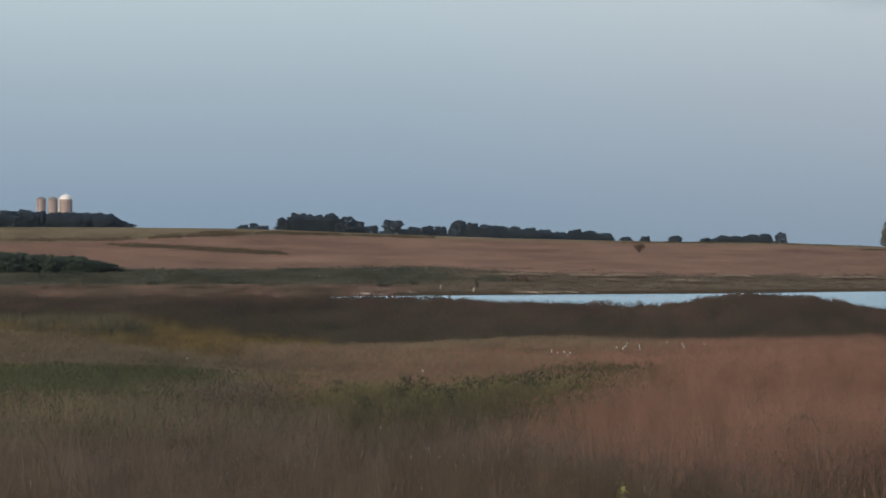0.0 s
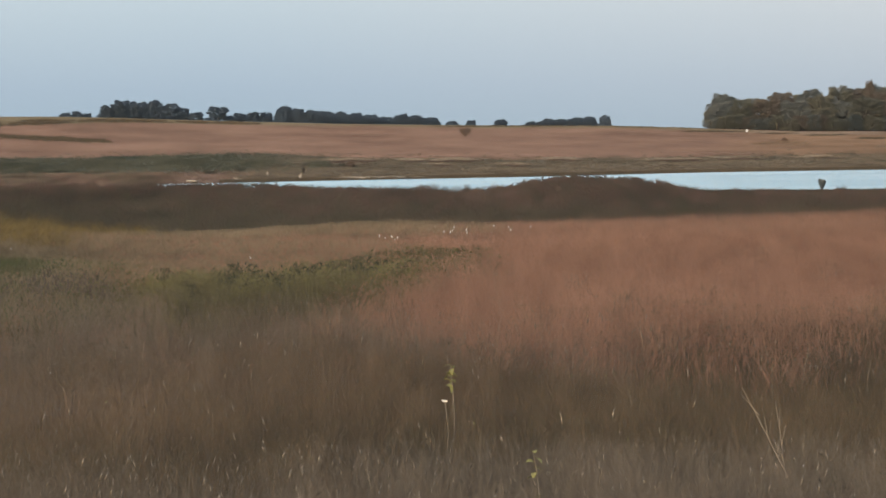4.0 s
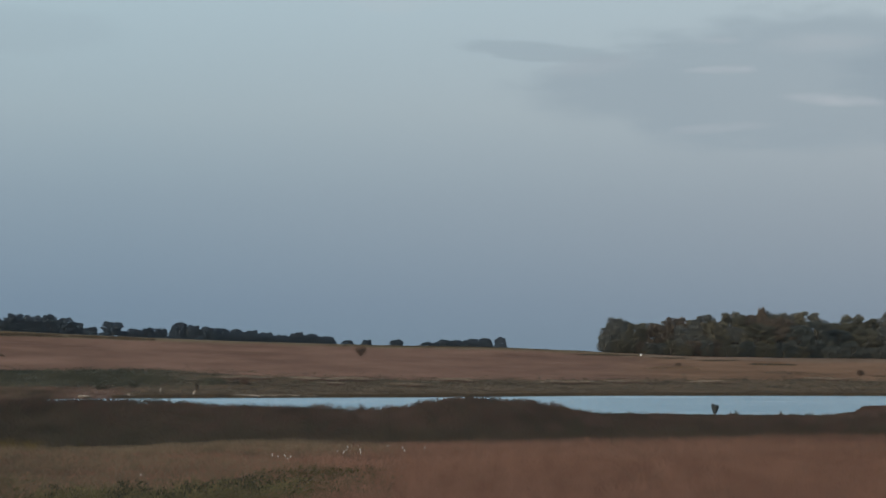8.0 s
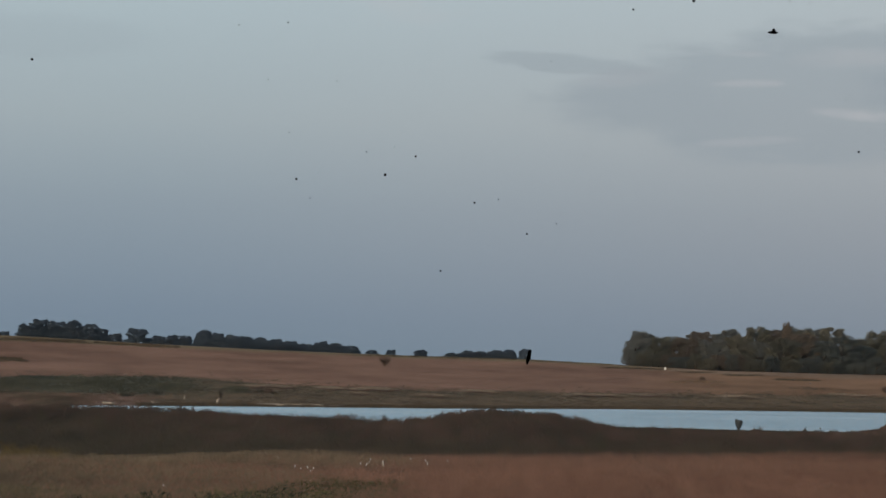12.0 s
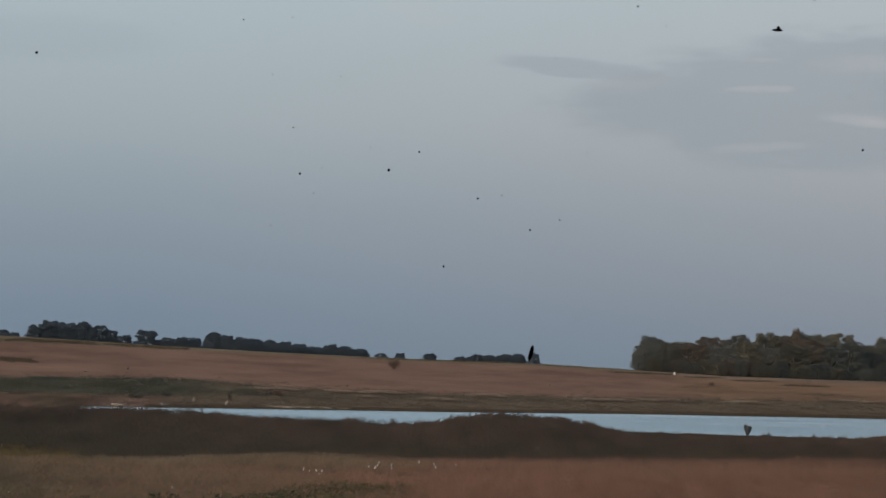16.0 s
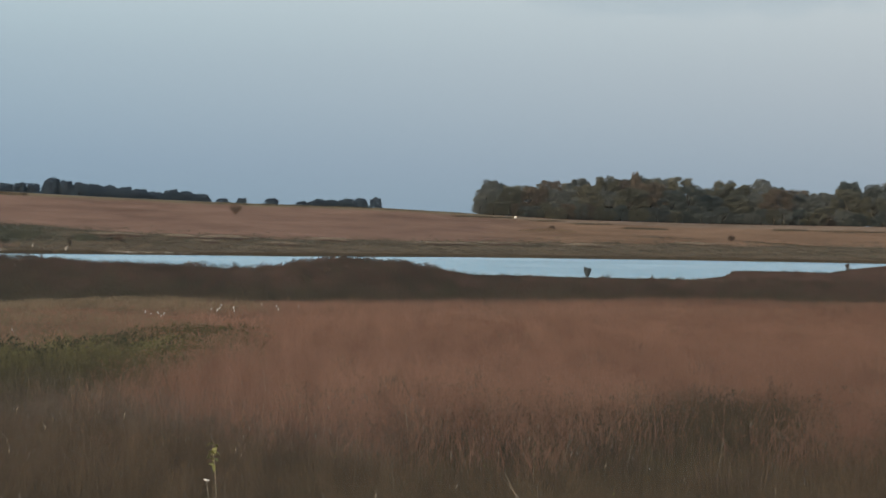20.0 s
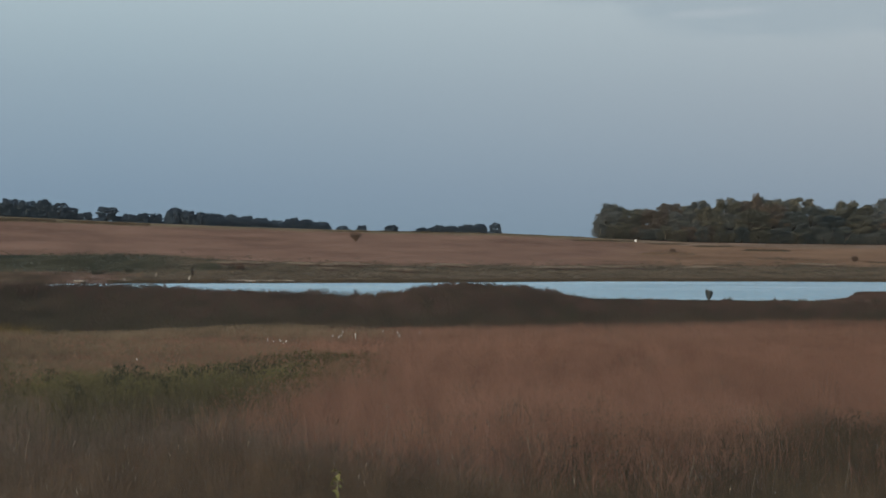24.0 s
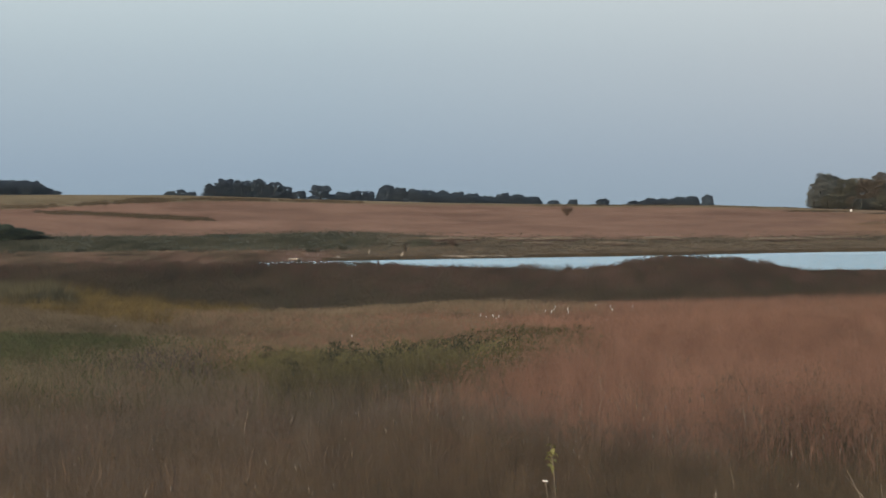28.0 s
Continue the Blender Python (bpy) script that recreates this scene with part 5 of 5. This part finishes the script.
def bare_bush(name, place, tall, wide, seed, label, stems=46, ends=500):
    """A leafless bush: forked twigs out of one root."""
    g = random.Random(seed)
    e = empty(name, place)
    bm = bmesh.new()
    for k in range(stems):
        a, q = g.uniform(0, 6.28), wide / 2 * math.sqrt(g.random())
        h = tall * (1 - 0.45 * (q / (wide / 2)) ** 2) * g.uniform(0.75, 1.05)
        tip = (q * math.cos(a), q * math.sin(a), h)
        mid = (tip[0] * 0.45, tip[1] * 0.45, h * 0.5)
        tube(bm, [(0.1 * math.cos(a), 0.1 * math.sin(a), -0.1), mid, tip], [0.035, 0.024, 0.008], 4)
        for j in range(6):
            b = a + g.uniform(-1.2, 1.2)
            end = (mid[0] + 0.22 * wide * math.cos(b), mid[1] + 0.22 * wide * math.sin(b), min(tall, mid[2] + g.uniform(0.15, 0.45) * tall))
            tube(bm, [mid, end], [0.02, 0.006], 3)
    part("branches", bm, M["twig"], e)
    v = np.random.default_rng(seed)
    n = ends
    d = v.normal(0, 1, (n, 3))
    d = d / np.linalg.norm(d, axis=1)[:, None] * (v.random(n) ** 0.5)[:, None]
    c = d * [wide / 2, wide / 2, 0.46 * tall] + [0, 0, 0.46 * tall]
    u = v.normal(0, 1, (n, 3)) * 0.09
    w = v.normal(0, 1, (n, 3)) * 0.03
    i = np.arange(n)
    np_part("twig_ends", np.concatenate([c - u, c + w, c + u, c - w]), np.stack([i, i + n, i + 2 * n, i + 3 * n], -1), M["twig"], e)
    return tagged(e, label, "bush")


bare_bush("bush", on_hill(-1.24, 0.05), 3.0, 3.8, 1, "leafless brown bush standing alone on the hillside", 40, 420)
bare_bush("bush", on_hill(7.29, -0.21), 1.3, 1.7, 3, "low bare bush on the grassy slope", 60)
strip("slope_brush", [(6.5, -0.25), (7.25, -0.22), (7.9, -0.26)], 240, (0.10, 0.55), (0.8, 1.6), 5.0, M["forb"], "low brown brush round a bare bush", taper=True)
bare_bush("bush", on_hill(12.10, -0.42), 1.5, 1.9, 5, "brown rounded bush on the slope below the woods")
bare_bush("bush", on_hill(-4.35, -0.74), 1.1, 1.7, 6, "small dark bush by the far waterline", 40)


def marker_post():
    e = empty("marker_post", on_hill(6.30, 0.02))
    bm = bmesh.new()
    tube(bm, [(0, 0, -0.2), (0, 0, 1.1)], [0.06, 0.05], 8)
    part("post", bm, M["dark_wood"], e)
    part("board", box(bmesh.new(), (-0.28, -0.10, 0.62), (0.28, -0.055, 1.28), 0.02), M["white_paint"], e, "white painted board")
    tagged(e, "white painted marker board on a post by the woods", "sign")


marker_post()


def silo(az, r, wide, top_el, dome_mat, label, dome_label, chute=False):
    x, y, z = at(az, r)
    z -= 0.3
    e = empty("silo", (x, y, z), -az)
    full = EYE + r * float(tand(top_el)) - z
    R = wide / 2
    wall = full - R * 0.85
    bm = bmesh.new()
    n = 36
    prev = None
    for h, q in ((0, R), (wall - 0.25, R), (wall - 0.25, R + 0.08), (wall, R + 0.08)):
        ring = [bm.verts.new(((q + (0.03 if k % 2 else 0)) * math.cos(2 * math.pi * k / n), (q + (0.03 if k % 2 else 0)) * math.sin(2 * math.pi * k / n), h)) for k in range(n)]
        if prev:
            for k in range(n):
                bm.faces.new((prev[k], prev[(k + 1) % n], ring[(k + 1) % n], ring[k]))
        prev = ring
    bm.faces.new(prev)
    wall_ob = part("wall", bm, M["concrete"], e)
    hoop = bpy.data.meshes.new("hoop")
    bm = bmesh.new()
    for s in range(n):
        a0, a1 = 2 * math.pi * s / n, 2 * math.pi * (s + 1) / n
        vs = [bm.verts.new((q * math.cos(a), q * math.sin(a), h)) for q, h in ((R + 0.03, 0), (R + 0.09, 0), (R + 0.09, 0.10), (R + 0.03, 0.10)) for a in (a0, a1)]
        for k in range(4):
            j = (k + 1) % 4
            bm.faces.new((vs[2 * k], vs[2 * k + 1], vs[2 * j + 1], vs[2 * j]))
    bm.to_mesh(hoop)
    bm.free()
    hoop.materials.append(M["hoop"])
    k = 0.8
    while k < wall - 0.6:
        o = new("hoop", hoop)
        o.parent, o.location = wall_ob, (0, 0, k)
        k += 1.15
    bm = bmesh.new()
    rows = []
    for i in range(9):
        b = math.pi / 2 * i / 8.5
        q, h = (R + 0.12) * math.cos(b), wall + 0.85 * R * math.sin(b)
        rows.append([bm.verts.new((q * (1 + (0.02 if k % 3 == 0 else 0)) * math.cos(2 * math.pi * k / n), q * (1 + (0.02 if k % 3 == 0 else 0)) * math.sin(2 * math.pi * k / n), h))
                     for k in range(n)])
    for a, b in zip(rows, rows[1:]):
        for k in range(n):
            bm.faces.new((a[k], a[(k + 1) % n], b[(k + 1) % n], b[k]))
    bm.faces.new(rows[-1])
    dome = part("dome", bm, dome_mat, e, dome_label)
    part("vent_cap", tube(bmesh.new(), [(0, 0, wall + 0.84 * R), (0, 0, wall + 0.95 * R)], [0.35, 0.25], 10), dome_mat, dome)
    if chute:
        part("chute", box(bmesh.new(), (-R - 0.75, -0.5, 0.0), (-R - 0.02, 0.5, wall + 0.4), 0.08), dome_mat, e, "pale metal chute")
    tagged(e, label, "silo", "silos on the ridge")


silo(-17.26, 1000, 4.3, 1.545, M["dome_grey"], "old tan stave silo with a weathered grey dome", "weathered grey dome")
silo(-16.96, 1000, 4.3, 1.550, M["dome_grey"], "old tan stave silo with a weathered grey dome", "weathered grey dome")
silo(-16.61, 1000, 5.8, 1.620, M["dome_white"], "wider tan stave silo with a bright white dome", "bright white dome", True)


# ---------------------------------------------------------------- in and by the water
def snag(az, r, tall, label, prongs, seed, mat, name="snag", z=-0.4):
    g = random.Random(seed)
    a = math.radians(az)
    e = empty(name, (r * math.sin(a), r * math.cos(a), max(0.0, float(ground(az, r)))))
    bm = bmesh.new()
    tube(bm, [(0, 0, z), (0.02, 0, 0.35 * tall), (0.0, 0, 0.6 * tall)], [0.20 * tall, 0.16 * tall, 0.15 * tall], 9)
    part("stump", bm, mat, e)
    for dx, top, w in prongs:
        bm = bmesh.new()
        tube(bm, [(dx * 0.3, 0, 0.35 * tall), (dx * 0.8, 0.02, 0.7 * tall), (dx, g.uniform(-0.05, 0.05), top * tall)], [w, w * 0.9, w * 0.45], 7)
        part("broken_limb", bm, mat, e)
    tagged(e, label, "stump")


def nesting_tub(az, r, tall):
    """A dark rounded tub on a short post in the shallows."""
    a = math.radians(az)
    e = empty("nesting_tub", (r * math.sin(a), r * math.cos(a), 0.0))
    bm = bmesh.new()
    tube(bm, [(0, 0, -0.5), (0, 0, 0.45 * tall)], [0.10, 0.10], 9)
    part("post", bm, M["dark_wood"], e)
    bm = bmesh.new()
    tube(bm, [(0, 0, 0.14 * tall), (0, 0, 0.30 * tall), (0, 0, 0.50 * tall), (0.01, 0, 0.72 * tall), (0.02, 0, 0.90 * tall), (0.05, 0, 0.95 * tall)], [0.16, 0.24, 0.34, 0.42, 0.44, 0.40], 14)
    part("tub", bm, M["tub"], e)
    bm = bmesh.new()
    for k in range(9):
        b = 2 * math.pi * k / 9
        tube(bm, [(0.3 * math.cos(b), 0.3 * math.sin(b), 0.88 * tall), (0.34 * math.cos(b + 0.3), 0.34 * math.sin(b + 0.3), (0.94 + 0.04 * (k % 3)) * tall)], [0.06, 0.02], 5)
    part("straw_lining", bm, M["dark_wood"], e)
    tagged(e, "dark rounded tub on a short post in the pond", "nest box")


M["tub"] = material("dull_tub", shades((0.026, 0.034, 0.038), (0.042, 0.053, 0.058), (0.070, 0.084, 0.088)), rough=0.6, grain=6.0, patch=1.0)
nesting_tub(8.27, 231, 1.15)
snag(15.17, 316, 0.80, "dark stump in the shallow end of the pond", ((-0.22, 0.85, 0.24), (0.16, 1.0, 0.22)), 2, M["dark_wood"])
snag(-5.62, float(far_shore(-5.62)) + 22, 1.1, "dark rotten stump on the far bank", ((-0.2, 1.0, 0.2), (0.15, 0.8, 0.2)), 3, M["dark_wood"])
snag(-5.72, float(far_shore(-5.72)) + 1.5, 1.0, "bleached leaning stump at the far waterline", ((0.22, 1.0, 0.13), (-0.05, 0.6, 0.1)), 4, M["driftwood"])
snag(-6.6, float(far_shore(-6.6)) + 15, 0.7, "short grey stump on the far bank", ((0.1, 1.0, 0.13),), 5, M["driftwood"])


def log(az, off, long, thick, turn, mat, label):
    q = float(far_shore(az)) + off
    x, y, z = at(az, q)
    e = empty("log", (x, y, max(z, 0.0)), turn - az)
    g = random.Random(int(az * 100))
    bm = bmesh.new()
    pts = [(long * (k / 5 - 0.5), g.uniform(-0.1, 0.1), thick * 0.7 + g.uniform(-0.03, 0.08)) for k in range(6)]
    tube(bm, pts, [thick, thick * 0.95, thick * 0.9, thick * 0.8, thick * 0.65, thick * 0.4], 8)
    part("trunk", bm, mat, e)
    bm = bmesh.new()
    d, h = g.choice((-1, 1)) * g.uniform(0.3, 0.8), g.uniform(0.05, 0.30)
    tube(bm, [pts[3], (pts[3][0] + d * 0.6, 0.1, h + thick), (pts[3][0] + d, 0.15, 1.3 * h + thick)], [thick * 0.4, thick * 0.3, 0.03], 6)
    part("branch", bm, mat, e)
    tagged(e, label, "log", "driftwood on the far shore")


for az, off, long, thick, turn, mat in ((-4.25, 0.6, 4.6, 0.22, 4, "driftwood"), (-3.75, 0.9, 3.0, 0.18, -6, "driftwood"), (-3.2, 0.7, 3.6, 0.20, 3, "driftwood"),
                                        (-4.9, 0.5, 2.6, 0.16, 8, "dark_wood"), (-6.3, 0.8, 2.4, 0.16, -9, "dark_wood"), (-2.6, 0.6, 2.2, 0.15, 5, "driftwood"),
                                        (-7.4, 1.2, 2.0, 0.2, 12, "driftwood"), (-8.6, 1.0, 1.8, 0.2, 0, "driftwood")):
    log(az, off, long, thick, turn, M[mat], "bleached driftwood log on the far shore" if mat == "driftwood" else "dark wet log on the far shore")


# ---------------------------------------------------------------- single plants in the near field
def field_r(az, el, lift):
    """The distance at which a point lift metres over the near field shows at el degrees."""
    q = np.arange(16, 103, 0.25)
    e = np.degrees(np.arctan2(ground(az, q) + lift - EYE, q))
    return float(q[np.argmin(np.abs(e - el))])


def milkweed(az, el, seed, pods=2, tall=0.95):
    """A dry stalk with opened pods of white floss at its top."""
    g = random.Random(seed)
    fat = 0.6 if pods == 1 and az < -5 else 1.0
    x, y, z = at(az, field_r(az, el, tall))
    e = empty("milkweed", (x, y, z), g.uniform(0, 360))
    bm = bmesh.new()
    tube(bm, [(0, 0, -0.05), (0.02, 0, 0.5 * tall), (0.05, 0.0, tall)], [0.012, 0.010, 0.006], 6)
    part("stem", bm, M["straw"], e)
    for k in range(pods):
        bm = bmesh.new()
        bmesh.ops.create_icosphere(bm, subdivisions=2, radius=1.0)
        for v in bm.verts:
            v.co *= 1 + 0.45 * noise.noise(v.co * 2.1 + Vector((seed, k, 0)))
        bm.transform(Matrix.Translation((0.05 + g.uniform(-0.10, 0.10), g.uniform(-0.06, 0.06), tall - 0.04 - 0.11 * k)) @ Matrix.Rotation(g.uniform(-0.7, 0.7), 4, "Y")
                     @ Matrix.Diagonal((0.018 * fat, 0.018 * fat, (0.040 + 0.032 * g.random()) * fat, 1)))
        part("seed_floss", bm, M["floss"], e, "white seed floss")
    tagged(e, "dry milkweed stalk with white open seed floss", "plant", "milkweeds in the field")


for k, (az, el, pods) in enumerate(((-3.62, -2.58, 1), (-3.45, -2.63, 1), (-3.22, -2.60, 1), (-3.20, -2.68, 1), (-3.10, -2.62, 1), (-1.90, -2.48, 1), (-1.57, -2.37, 2), (-1.66, -2.50, 1),
                                    (-1.19, -2.43, 2), (-0.44, -2.34, 1), (-0.08, -2.38, 2), (0.45, -2.38, 1), (-7.05, -3.10, 1), (-13.4, -2.74, 1))):
    milkweed(az, el, k + 3, pods)


def leafy_stalk(az, r, tall, seed, leaves=13, low=0.76, stem="straw"):
    """A single tall plant with broad, yellowing leaves about its top."""
    g = random.Random(seed)
    x, y, z = at(az, r)
    e = empty("leafy_stalk", (x, y, z))
    bm = bmesh.new()
    tube(bm, [(0, 0, -0.05), (0.02, 0, 0.5 * tall), (0.0, 0, 0.8 * tall), (-0.03, 0, tall)], [0.009, 0.008, 0.006, 0.003], 6)
    part("stem", bm, M[stem], e)
    for k in range(leaves):
        h = tall * (low + (1 - low) * k / (leaves - 1)) if k else tall * (low - 0.16)
        a, long, wide = 2.4 * k + g.uniform(-0.4, 0.4), g.uniform(0.07, 0.12), g.uniform(0.035, 0.06)
        rise = g.uniform(-0.5, 0.9)
        d, s = Vector((0.75 * math.cos(a), 0.75 * math.sin(a), rise)), Vector((-math.sin(a), math.cos(a), g.uniform(-0.4, 0.4)))
        o = Vector((-0.015, 0, h))
        bm = bmesh.new()
        spine = [o + d * long * u + Vector((0, 0, -0.05 * u * u)) for u in (0, 0.3, 0.65, 1.0)]
        half = [0.004, wide / 2, wide * 0.42, 0.002]
        rows = [[bm.verts.new(p - s * w + Vector((0, 0, 0.25 * w))), bm.verts.new(p), bm.verts.new(p + s * w + Vector((0, 0, 0.25 * w)))] for p, w in zip(spine, half)]
        for p, q in zip(rows, rows[1:]):
            for j in (0, 1):
                bm.faces.new((p[j], p[j + 1], q[j + 1], q[j]))
        r2 = bmesh.ops.extrude_face_region(bm, geom=bm.faces[:])
        bmesh.ops.translate(bm, verts=[v for v in r2["geom"] if isinstance(v, bmesh.types.BMVert)], vec=(0, 0, 0.002))
        part("leaf", bm, M["yellow_leaf"], e)
    tagged(e, "single leafy stalk with yellowing green leaves", "plant")


leafy_stalk(-1.67, 22.0, 1.06, 4)
leafy_stalk(0.60, 17.2, 0.80, 9, 7, 0.70)


def pale_leaf(az, r):
    x, y, z = at(az, r, 0.80)
    e = empty("dry_leaf_stem", (x, y, z - 0.80))
    bm = bmesh.new()
    tube(bm, [(0, 0, -0.05), (0.03, 0, 0.5), (0, 0, 0.80)], [0.004, 0.004, 0.003], 5)
    part("stem", bm, M["straw"], e)
    bm = bmesh.new()
    tube(bm, [(-0.034, 0.0, 0.812), (-0.018, 0.004, 0.802), (0.004, 0.006, 0.798), (0.026, 0.0, 0.800)], [0.005, 0.011, 0.010, 0.004], 7)
    part("leaf", bm, M["floss"], e, "pale curled leaf")
    tagged(e, "dry stem holding one pale curled leaf", "plant")


pale_leaf(-1.88, 21.0)


def dead_stem(az, r, tall, lean, seed):
    x, y, z = at(az, r)
    e = empty("dead_stem", (x, y, z))
    g = random.Random(seed)
    bm = bmesh.new()
    tube(bm, [(0, 0, -0.05), (lean * 0.25, 0, 0.35 * tall), (lean * 0.65, 0, 0.7 * tall), (lean, 0, tall)], [0.008, 0.007, 0.005, 0.003], 6)
    part("stem", bm, M["straw"], e)
    for k in range(3):
        h = 0.5 + 0.15 * k
        bm = bmesh.new()
        tube(bm, [(lean * h * 0.9, 0, h * tall), (lean * h + g.uniform(-0.12, 0.12), g.uniform(-0.05, 0.05), (h + 0.16) * tall)], [0.006, 0.002], 4)
        part("twig", bm, M["straw"], e)
    tagged(e, "pale bent dead stem rising from the grass", "plant", "dead stems")


for az, r, tall, lean, seed in ((7.6, 27.0, 0.78, 0.15, 2), (3.6, 30.5, 0.85, -0.1, 4), (11.8, 27.0, 0.8, 0.1, 5), (7.75, 18.5, 1.20, -0.52, 6), (7.40, 18.5, 1.08, -0.12, 7)):
    dead_stem(az, r, tall, lean, seed)


# ---------------------------------------------------------------- small pale seed heads and curled leaves in the grass below the window
def flecks(name, count, r0, r1, tall, size, mat, label, lean=1.2, slim=(0.14, 0.3)):
    az, r = scatter(count, -21, 20, r0, r1, None, 0.3)
    n = len(az)
    rad = np.radians(az)
    h = tall[0] + (tall[1] - tall[0]) * rng.random(n)
    c = np.stack([r * np.sin(rad), r * np.cos(rad), ground(az, r) + h], -1)
    lean = rng.uniform(-lean, lean, n)
    along = np.stack([np.cos(rad) * np.sin(lean), -np.sin(rad) * np.sin(lean), np.cos(lean)], -1)
    side = np.stack([np.cos(rad) * np.cos(lean), -np.sin(rad) * np.cos(lean), -np.sin(lean)], -1)
    out = np.stack([-np.sin(rad), -np.cos(rad), np.zeros(n)], -1)
    long = (size[0] + (size[1] - size[0]) * rng.random(n) ** 2)[:, None]
    wide = long * rng.uniform(*slim, n)[:, None]
    V = np.concatenate([c - along * long / 2, c - side * wide / 2, c + along * long / 2, c + side * wide / 2, c + out * wide * 0.5, c - out * wide * 0.5])
    i = np.arange(n)
    T = np.concatenate([np.stack([i + a * n, i + b * n, i + k * n], -1) for a, b, k in ((0, 1, 4), (1, 2, 4), (2, 3, 4), (3, 0, 4), (1, 0, 5), (2, 1, 5), (3, 2, 5), (0, 3, 5))])
    ob = np_part(name, V, T, mat)
    tagged(ob, label, "seed heads", kind="stuff")


flecks("pale_seed_heads", 1700, 13, 19.5, (0.46, 0.72), (0.03, 0.11), M["straw"], "pale seed heads on the greyish stems", 0.35, (0.10, 0.20))
flecks("faded_seed_heads", 700, 19, 48, (0.55, 0.80), (0.05, 0.14), M["straw"], "single faded seed heads over the near field", 0.3, (0.10, 0.18))
flecks("white_seed_heads", 70, 13, 34, (0.5, 0.75), (0.015, 0.04), M["floss"], "a few whitish seed heads in the near grass")
flecks("dark_seed_heads", 350, 13, 30, (0.5, 0.9), (0.03, 0.07), M["hedge"], "dark dry flower heads dotted through the grass")
flecks("gold_leaves", 160, 13, 36, (0.45, 0.72), (0.02, 0.05), M["yellow_leaf"], "yellowing leaves scattered among the stems")
